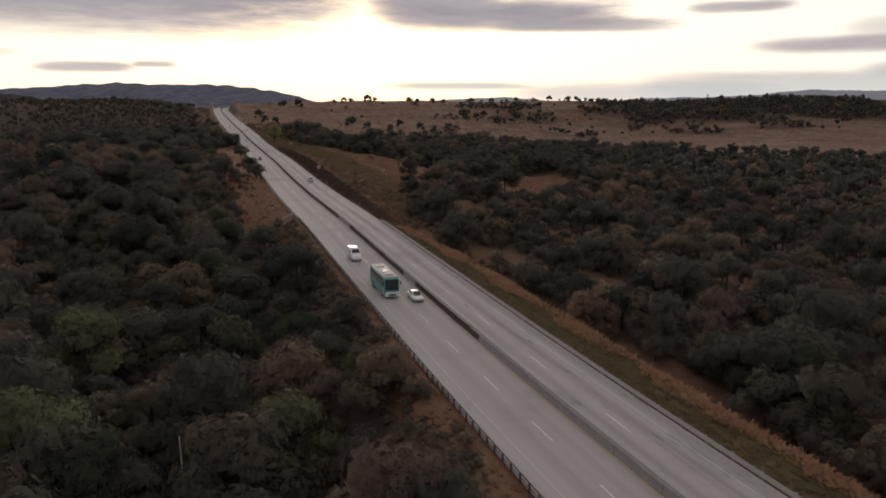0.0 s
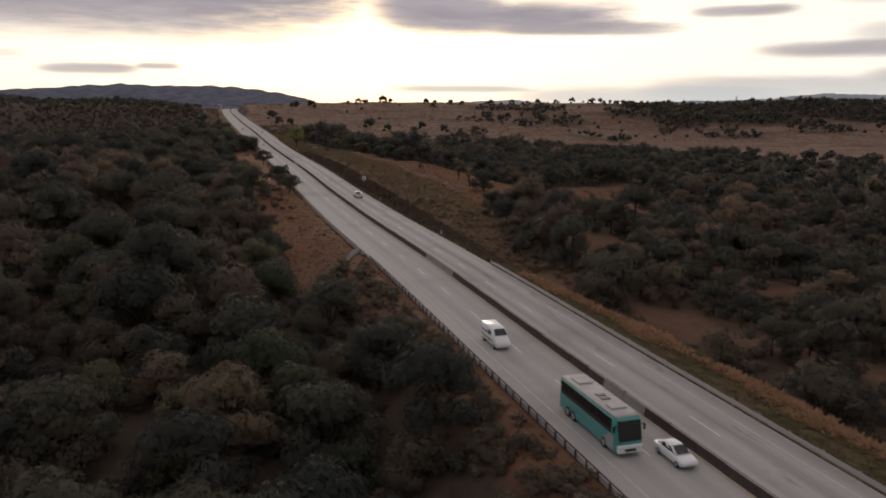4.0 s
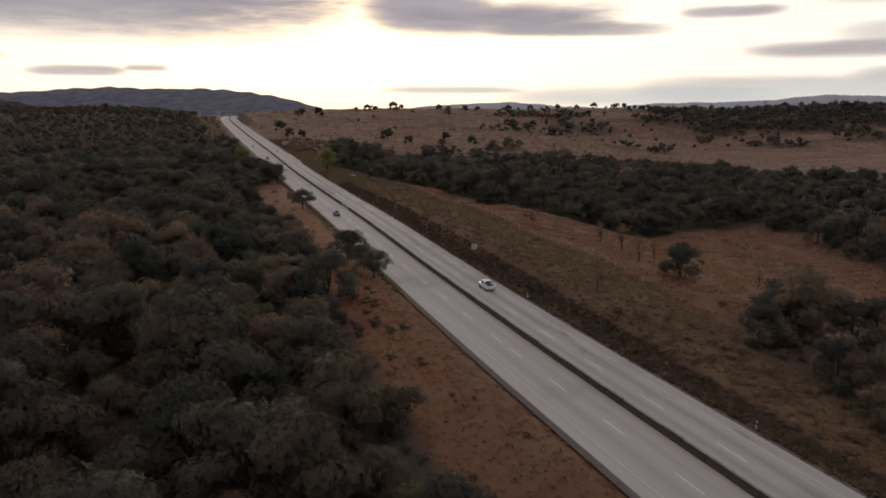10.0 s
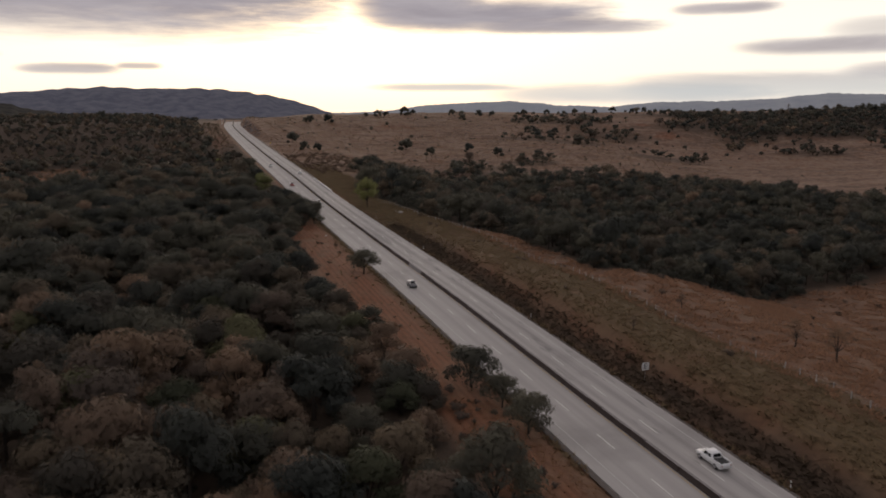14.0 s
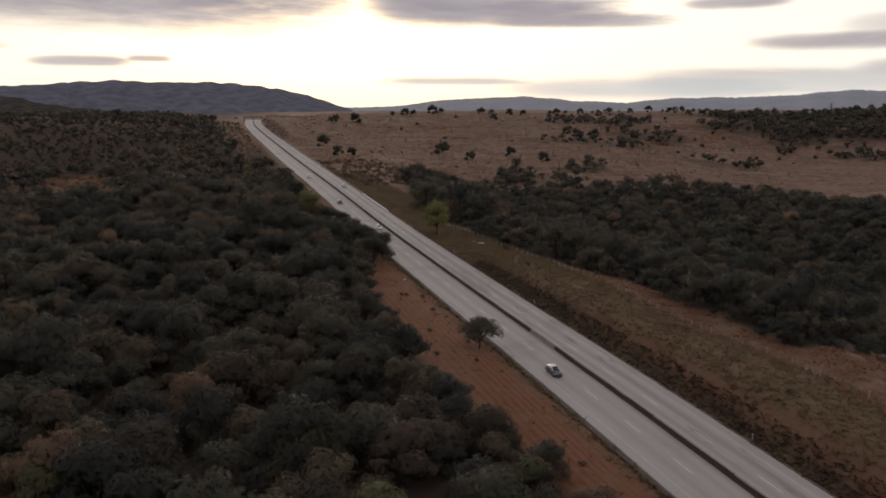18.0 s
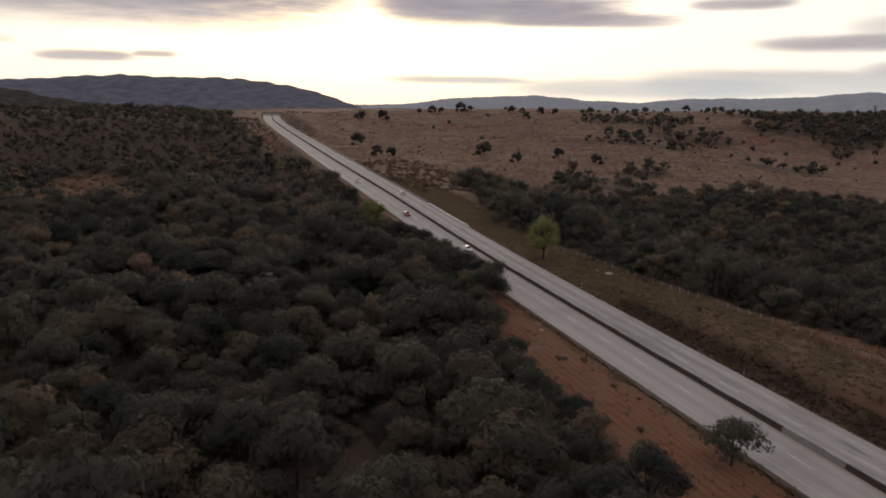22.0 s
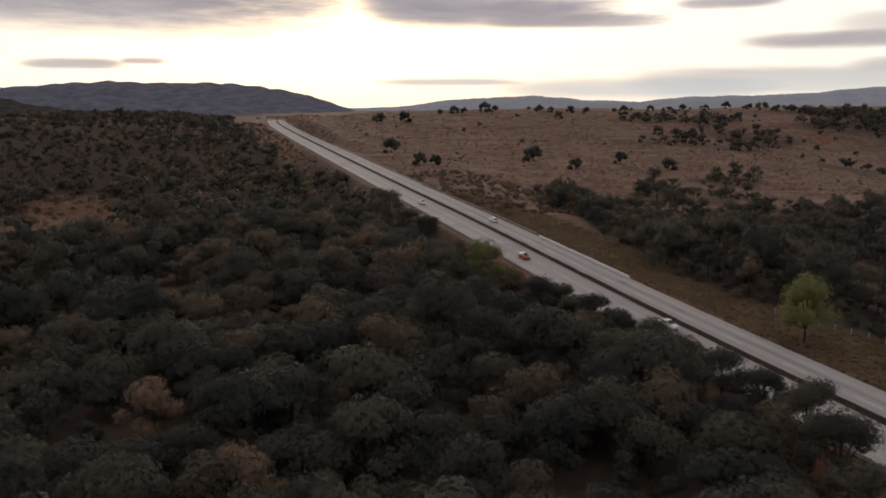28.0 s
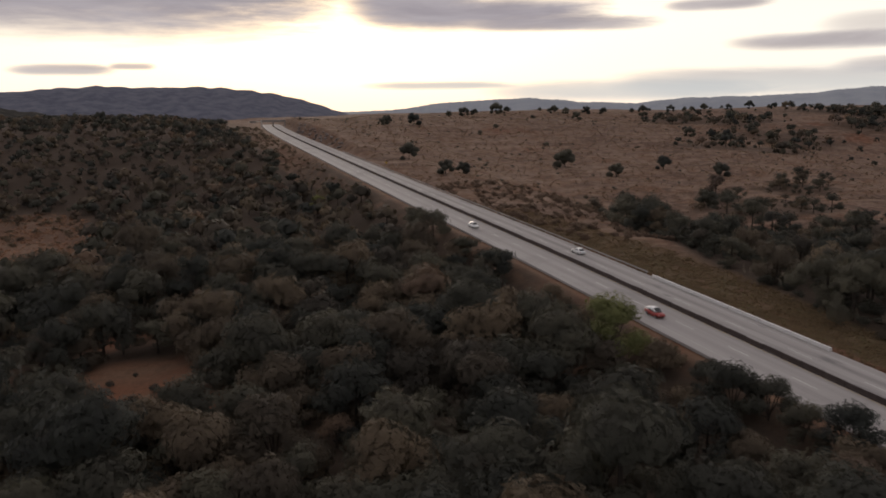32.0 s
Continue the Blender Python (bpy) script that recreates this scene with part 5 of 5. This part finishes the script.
def bus(s, o):
    b = tagged(new("bus"), "teal long-distance coach with a pale grey roof and dark windows", "bus")
    roof_grey = plain("dusty_pale_roof_paint", (0.42, 0.40, 0.385), 0.6, 0, 0.3, 0.25, 1.5)
    silver = plain("silver_grey_coach_paint", (0.40, 0.41, 0.42), 0.35, 0.3, 0.5, 0.08)
    bm = bmesh.new()
    loft(bm, [section(-5.5, 1.15, 0.45, 3.25, 0.2), section(-5.35, 1.25, 0.35, 3.38, 0.22), section(4.6, 1.25, 0.35, 3.38, 0.22), section(5.15, 1.24, 0.35, 3.3, 0.25), section(5.36, 1.18, 0.35, 2.4, 0.2), section(5.68, 1.08, 0.4, 1.25, 0.2)])
    part("body", bm, TEAL, b)
    bm = bmesh.new()
    loft(bm, [section(-5.3, 1.12, 3.30, 3.42, 0.05), section(-5.0, 1.2, 3.30, 3.46, 0.07), section(4.3, 1.2, 3.30, 3.46, 0.07), section(5.0, 1.12, 3.26, 3.38, 0.05)])
    roof = part("roof", bm, roof_grey, b, "dusty pale grey roof")
    for y in (0.2, 1.1):
        bm = bmesh.new()
        box(bm, -0.45, 0.45, y - 0.28, y + 0.28, 3.455, 3.56, 0.03)
        part("hatch", bm, CAR_GREY, roof, "dark roof hatch")
    for y0, y1 in ((-4.4, -2.6), (2.4, 3.6)):
        bm = bmesh.new()
        box(bm, -0.75, 0.75, y0, y1, 3.455, 3.62, 0.05)
        part("air_conditioner", bm, roof_grey, roof)
    for sx in (-1, 1):
        for k in range(7):
            y0 = -5.15 + k * 1.40
            q = [(sx * 1.255, y0, 1.85), (sx * 1.255, y0 + 1.37, 1.85), (sx * 1.235, y0 + 1.37, 3.08), (sx * 1.235, y0, 3.08)]
            slab(b, "side_window", q if sx > 0 else q[::-1], GLASS)
        q = [(sx * 1.252, 2.6, 0.42), (sx * 1.245, 5.0, 0.42), (sx * 1.245, 5.0, 1.65), (sx * 1.252, 4.3, 1.78)]
        slab(b, "side_panel", q if sx > 0 else q[::-1], silver, 0.012, "silver-grey swept panel")
        for k in range(3):
            y0 = -2.0 + k * 1.5
            q = [(sx * 1.253, y0, 0.5), (sx * 1.253, y0 + 1.42, 0.5), (sx * 1.253, y0 + 1.42, 1.3), (sx * 1.253, y0, 1.3)]
            slab(b, "luggage_door", q if sx > 0 else q[::-1], TEAL, 0.012)
        bm = bmesh.new()
        box(bm, sx * 1.45 - 0.1, sx * 1.45 + 0.1, 5.3, 5.42, 2.2, 2.75, 0.03)
        mirror = part("wing_mirror", bm, BLACK, b)
        bm = bmesh.new()
        box(bm, min(sx * 1.15, sx * 1.4), max(sx * 1.15, sx * 1.4), 5.28, 5.34, 2.72, 2.78)
        part("arm", bm, BLACK, mirror)
    slab(b, "windscreen", ((1.08, 5.66, 1.42), (-1.08, 5.66, 1.42), (-1.1, 5.24, 3.1), (1.1, 5.24, 3.1)), GLASS)
    bm = bmesh.new()
    box(bm, -1.16, 1.16, 5.45, 5.78, 0.38, 1.12, 0.08)
    bumper = part("bumper", bm, CAR_WHITE, b, "white front bumper")
    bm = bmesh.new()
    box(bm, -0.55, 0.55, 5.76, 5.80, 0.55, 0.8, 0.02)
    part("grille", bm, BLACK, bumper)
    wheels(b, [(x, y) for x in (-1.12, 1.12) for y in (-3.6, -2.45, 3.4)], 0.5, 0.32)
    lamps(b, 5.78, -5.52, 0.85, 0.85, 1.1)
    b.matrix_world = frame_at(s, o, 0.005) @ pose(0, 0, 0, 0, 0, 180)


bus(128, -6.3)
car("sedan", "white four-door saloon on the concrete road", CAR_WHITE, 121, -2.8, True)
car("van", "white passenger van with a dark side stripe", CAR_WHITE, 154, -6.3, True)
car("pickup_truck", "white pickup truck with an empty dark load bed", CAR_WHITE, 303, 5.4, False)
car("estate_car", "dark grey hatchback with a pale roof", CAR_GREY, 405, -6.4, True)
car("sedan", "white saloon beside the median barrier", CAR_WHITE, 560, -3.2, True)
car("estate_car", "small red hatchback on the concrete road", plain("red_car_paint", (0.30, 0.025, 0.02), 0.35, 0, 0.5, 0.05), 618, -6.2, True)
car("sedan", "white saloon driving up the road", CAR_WHITE, 667, 5.2, False)
car("sedan", "small white car far up the road", CAR_WHITE, 706, -6.0, True)


# ---- grass and shrubs ----
def grass_material(name, low, high):
    m, t, b = material(name, 0.9, 0.0, 0.1)
    geo = t.nodes.new("ShaderNodeNewGeometry")
    n = noise_node(t, geo.outputs["Position"], 0.12, 4.0, 0.6).outputs[0]
    c = mix_rgb(t, math_node(t, "ADD", math_node(t, "MULTIPLY", geo.outputs["Random Per Island"], 0.55), 0.3), low, high)
    c = mix_rgb(t, smooth(t, n, 0.4, 0.62), c, mix_rgb(t, 0.5, c, low))
    link(t, c, b.inputs[0])
    blade = t.nodes.new("ShaderNodeBsdfTranslucent")
    link(t, c, blade.inputs[0])
    both = t.nodes.new("ShaderNodeMixShader")
    link(t, b.outputs[0], both.inputs[1])
    link(t, blade.outputs[0], both.inputs[2])
    link(t, both.outputs[0], [q for q in t.nodes if q.type == "OUTPUT_MATERIAL"][0].inputs[0])
    return m


def tussocks(name, label, mat, s, o, tall, rs, blades=6):
    """Loose tufts of leaning grass blades."""
    x, y = place(s, o)
    z = land(s, o)
    k, n = len(x), blades
    a = np.arange(n) * 6.283 / n + rs.uniform(0, 6.283, (k, n))
    high = tall * rs.uniform(0.35, 1.1, (k, n)) * rs.uniform(0.6, 1.2, (k, 1))
    foot = tall * rs.uniform(0.2, 1.1, (k, n))
    lean = high * rs.uniform(0.6, 1.5, (k, n))
    wide = tall * rs.uniform(0.22, 0.5, (k, n))
    at = np.stack([x, y, z], -1)[:, None]
    out = np.stack([np.cos(a), np.sin(a), 0 * a], -1)
    side = np.stack([-np.sin(a), np.cos(a), 0 * a], -1)
    base = at + out * foot[..., None] + (0, 0, -0.08)
    tip = base + out * lean[..., None] + high[..., None] * np.array((0, 0, 1.0))
    v = np.stack([base + side * wide[..., None], base - side * wide[..., None], tip], 2).reshape(-1, 3)
    f = np.arange(k * n * 3).reshape(-1, 3)
    nrm = np.repeat((out * 0.2 + (0, 0, 1.0)).reshape(-1, 3) / 1.02, 3, 0)
    return tagged(mesh_object(name, v, f, [mat], normals=nrm, smooth_faces=True), label, "grass", kind="stuff")


def grow_grass():
    rs = np.random.RandomState(23)
    gold = grass_material("dry_golden_grass", (0.125, 0.091, 0.053), (0.198, 0.144, 0.087))
    rust = grass_material("rusty_dry_grass", (0.220, 0.125, 0.078), (0.342, 0.199, 0.125))
    pale = grass_material("pale_hill_grass", (0.170, 0.117, 0.080), (0.289, 0.204, 0.140))
    brown = grass_material("brown_bank_grass", (0.070, 0.052, 0.037), (0.098, 0.073, 0.050))
    orange = grass_material("orange_verge_grass", (0.144, 0.080, 0.043), (0.236, 0.135, 0.074))
    bright = grass_material("bright_golden_grass", (0.262, 0.152, 0.089), (0.426, 0.258, 0.160))
    dull = grass_material("dull_green_grass", (0.106, 0.092, 0.051), (0.162, 0.136, 0.076))
    green = grass_material("short_green_grass", (0.113, 0.103, 0.047), (0.172, 0.153, 0.073))

    def spread(n, s0, s1, o0, o1, gate=None):
        s, o = rs.uniform(s0, s1, n), rs.uniform(o0, o1, n)
        keep = (wooded(s, o) < 0.5) & ((o > RIGHT_EDGE + 0.9) | (o < LEFT_EDGE - 0.9))
        if gate is not None:
            keep &= gate(s, o)
        return s[keep], o[keep]

    s, o = spread(6000, 200, 500, 10.2, 15)
    tussocks("bank_grass", "dark brown shaggy grass on the cut bank", brown, s, o, 0.45, rs)
    s, o = spread(18000, 200, 760, 10.2, 34, lambda a, b: (b > np.interp(a, (420, 480), (15.5, 13.5)) + 1.2 * np.sin(a * 0.31)) | (a < 205) | (a > 500))
    tussocks("dry_grass", "tall golden dry grass on the road bank", gold, s, o, 0.5, rs)
    s, o = spread(46000, 240, 480, 30, 165, lambda a, b: waves(a, b, 9, 77) > -0.3)
    tussocks("field_grass", "rusty dry grass over the open field", rust, s, o, 0.6, rs, 5)
    s, o = spread(7000, 40, 330, -30, -11.2)
    tussocks("verge_grass", "rust and gold dry grass on the verge", orange, s, o, 0.34, rs)
    s, o = spread(2500, 330, 560, -28, -11.2, lambda a, b: (b > -13.5) | (rs.uniform(0, 1, a.shape) < 0.08))
    tussocks("edge_grass", "straw-coloured dry grass along the concrete edge", gold, s, o, 0.5, rs)
    rim_of = lambda a: np.interp(a, (40, 100, 121, 150, 190), (15.4, 15.8, 15.6, 14.8, 12.5))
    s, o = spread(16000, 40, 190, 11.0, 28, lambda a, b: (np.abs(b - rim_of(a)) < 1.3 + 0.9 * waves(a, b, 16, 61)))
    tussocks("golden_grass", "bright golden dry grass below the guard rail", bright, s, o, 0.55, rs)
    s = np.concatenate([rs.uniform(300, 560, 2600), rs.uniform(190, 560, 1500)])
    o = np.concatenate([-10.1 - 1.5 * rs.uniform(0, 1, 2600) ** 1.6, 9.3 + 1.1 * rs.uniform(0, 1, 1500)])
    keep = waves(s, o, 11, 5) > -0.5
    tussocks("road_edge_grass", "straw-coloured dry grass creeping over the concrete edge", gold, s[keep], o[keep], 0.62, rs, 5)
    s, o = spread(9000, 40, 200, 10.2, 17)
    tussocks("verge_green_grass", "short dull green grass beside the guard rail", dull, s, o, 0.3, rs)
    s, o = spread(4000, 470, 720, 10.2, 30)
    tussocks("green_grass", "short green and yellow grass on the verge", green, s, o, 0.27, rs)
    s, o = spread(9000, 800, 1330, 12, 420)
    tussocks("hill_grass", "pale brown dry grass over the hillside", pale, s, o, 0.9, rs)
    s, o = spread(2500, 880, 1150, -190, -12)
    tussocks("slope_grass", "pale brown dry grass on the slope", pale, s, o, 0.9, rs)
    s, o = spread(1600, 740, 880, -170, -100)
    tussocks("clearing_grass", "rusty dry grass in the woodland clearing", rust, s, o, 0.8, rs)

    # low scrub
    def shrubs(name, label, mat, s, o, lo, hi):
        x, y = place(s, o)
        z = land(s, o)
        forms = [crown(np.random.RandomState(900 + k), 1.0, 1.0, 0.02, 4, 60, 0.3, 0.8)[:3] for k in range(5)]
        out = []
        for j in range(len(x)):
            v, f, nrm = forms[rs.randint(5)]
            g = rs.uniform(lo, hi)
            out.append((v * (g, g, g * rs.uniform(0.7, 1.2)) + (x[j], y[j], z[j] - 0.05), f, nrm))
        v, f, nrm = joined(out)
        tagged(mesh_object(name, v, f, [mat], normals=nrm, smooth_faces=True), label, "shrubs", kind="stuff")

    s, o = spread(230, 60, 520, 19, 160)
    shrubs("field_shrubs", "low greyish-brown shrubs in the dry grass", LEAF_BARE, s, o, 0.5, 1.5)
    s, o = rs.uniform(60, 300, 1100), rs.uniform(18, 62, 1100)
    keep = wooded(s, o) > 0.4
    shrubs("woodland_scrub", "low olive scrub between the roadside trees", LEAF_OLIVE, s[keep], o[keep], 0.8, 1.9)
    s, o = rs.uniform(690, 830, 420), rs.uniform(17, 80, 420)
    shrubs("slope_brush", "grey-brown leafless brush below the embankment", LEAF_BARE, s, o, 0.8, 2.4)
    s, o = rs.uniform(60, 420, 900), -rs.uniform(18, 95, 900)
    keep = wooded(s, o) > 0.4
    shrubs("woodland_brush", "brownish brush between the oaks", LEAF_BARE, s[keep], o[keep], 0.8, 2.0)
    s, o = rs.uniform(60, 640, 1100), -rs.uniform(16, 100, 1100)
    keep = wooded(s, o) > 0.4
    shrubs("woodland_undergrowth", "low dark undergrowth between the oaks", LEAF_DARK, s[keep], o[keep], 0.8, 1.7)
    s, o = rs.uniform(400, 780, 1500), rs.uniform(24, 120, 1500)
    keep = wooded(s, o) > 0.4
    shrubs("valley_scrub", "low dark scrub under the edge of the valley woods", LEAF_DARK, s[keep], o[keep], 1.2, 2.6)
    s, o = rs.uniform(60, 207, 330), -rs.uniform(12.4, 18.5, 330)
    shrubs("verge_bushes", "olive bushes crowding the guard rail", LEAF_OLIVE, s, o, 0.7, 1.8)
    s, o = rs.uniform(262, 345, 36), -rs.uniform(17, 26, 36)
    shrubs("verge_brush", "brown leafless brush at the edge of the woods", LEAF_BARE, s, o, 0.6, 1.7)
    s, o = rs.uniform(195, 275, 90), rs.uniform(15, 27, 90)
    shrubs("bank_bushes", "brownish bushes on the road bank", LEAF_BARE, s, o, 0.5, 1.5)
    s, o = spread(60, 60, 520, -30, -13)
    shrubs("verge_shrubs", "low dark shrubs along the verge", LEAF_OLIVE, s, o, 0.35, 1.0)
    s, o = spread(40, 205, 500, 11.0, 15.0)
    shrubs("bank_brush", "dark dry brush on the cut bank beside the road", LEAF_BARE, s, o, 0.3, 0.6)
    s, o = spread(420, 800, 1330, 20, 500)
    shrubs("hillside_shrubs", "low dark shrubs dotted over the dry hillside", LEAF_DARK, s, o, 0.6, 1.8)
    s, o = spread(6000, 780, 1280, -420, -16)
    shrubs("slope_shrubs", "low olive shrubs over the upper slope", LEAF_OLIVE, s, o, 0.7, 2.0)
    s, o = spread(190, 598, 720, -150, -60)
    shrubs("clearing_shrubs", "low dark shrubs on bare red earth", LEAF_DARK, s, o, 0.5, 1.9)


grow_grass()


def rock_cut():
    """Broken grey rock in the cutting below the hilltop."""
    rs = np.random.RandomState(31)
    rock_mat = plain("grey_brown_rock", (0.21, 0.18, 0.165), 0.95, 0, 0.2, 0.4, 0.8)
    ball, tri = ICO1
    meshes = []
    for k in range(4):
        v = ball * (1 + 0.25 * rs.standard_normal((len(ball), 1))) * (1.0, 1.4, 0.8)
        meshes.append(make_mesh("boulder", v, tri, rock_mat))
    pale = plain("pale_limestone", (0.42, 0.40, 0.37), 0.9, 0, 0.2, 0.3, 1.5)
    for k, (s, o, g) in enumerate(((523, 22.6, 1.0), (484, -14.0, 0.45), (527, 21.5, 0.4))):
        x, y = (float(q) for q in place(s, o))
        v = ball * (1 + 0.2 * rs.standard_normal((len(ball), 1))) * (1.2, 0.9, 0.55)
        ob = new("boulder", make_mesh("boulder", v, tri, pale))
        ob.matrix_world = pose(x, y, float(land(s, o)) + 0.2 * g, 0, 0, 70 * k) @ Matrix.Diagonal((g, g, g, 1))
        tagged(ob, "pale weathered stone lying in the verge grass", "rock", "pale stones on the verge")
    for k in range(70):
        s = rs.uniform(985, 1190)
        o = rs.uniform(11.0, 16.5)
        x, y = (float(q) for q in place(s, o))
        ob = new("boulder", meshes[k % 4])
        g = rs.uniform(0.5, 1.5)
        ob.matrix_world = pose(x, y, float(land(s, o)) + 0.15 * g, rs.uniform(-20, 20), rs.uniform(-20, 20), rs.uniform(0, 360)) @ Matrix.Diagonal((g, g, g, 1))
        tagged(ob, "broken grey-brown boulder in the road cutting", "rock", "rocks of the cutting")


rock_cut()


# ---- pieces of the road ----
def lane_dashes():
    bm = bmesh.new()
    n = 3
    for i in range(n):
        box(bm, -0.06, 0.06, -2.4 + i * 1.6, -2.4 + (i + 1) * 1.6 - 0.01, -0.004, 0.006)
    me = data_of("dash", bm, PAINT_WHITE)
    right = [71 - 2.5 + 19.3 * k for k in range(-4, 5)] + [171 - 2.5 + 14.7 * k for k in range(0, 76)]
    left = [71 - 2.5 + 14.0 * k for k in range(-5, 15)] + [288 - 2.5 + 13.6 * k for k in range(-1, 75)]
    for o, row in ((3.75, right), (-4.5, left)):
        for s in row:
            shared("lane_dash", me, road, frame_at(s, o, 0.003))


lane_dashes()


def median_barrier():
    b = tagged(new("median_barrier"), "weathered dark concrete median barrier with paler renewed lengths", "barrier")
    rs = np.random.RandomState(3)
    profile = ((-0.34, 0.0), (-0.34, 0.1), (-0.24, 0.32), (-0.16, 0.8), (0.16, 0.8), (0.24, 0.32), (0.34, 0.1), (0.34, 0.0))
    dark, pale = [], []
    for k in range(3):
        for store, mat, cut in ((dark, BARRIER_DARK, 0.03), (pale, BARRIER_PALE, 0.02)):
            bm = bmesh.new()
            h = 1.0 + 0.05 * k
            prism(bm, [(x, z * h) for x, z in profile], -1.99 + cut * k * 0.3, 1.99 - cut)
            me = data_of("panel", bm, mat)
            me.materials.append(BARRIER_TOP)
            # upward faces take the lit top tone
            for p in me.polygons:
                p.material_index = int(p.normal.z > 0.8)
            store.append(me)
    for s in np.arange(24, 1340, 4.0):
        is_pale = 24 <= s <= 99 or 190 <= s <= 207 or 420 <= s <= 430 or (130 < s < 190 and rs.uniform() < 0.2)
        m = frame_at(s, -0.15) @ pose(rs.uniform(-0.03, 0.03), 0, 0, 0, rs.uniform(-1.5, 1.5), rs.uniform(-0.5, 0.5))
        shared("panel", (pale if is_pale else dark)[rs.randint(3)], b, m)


median_barrier()
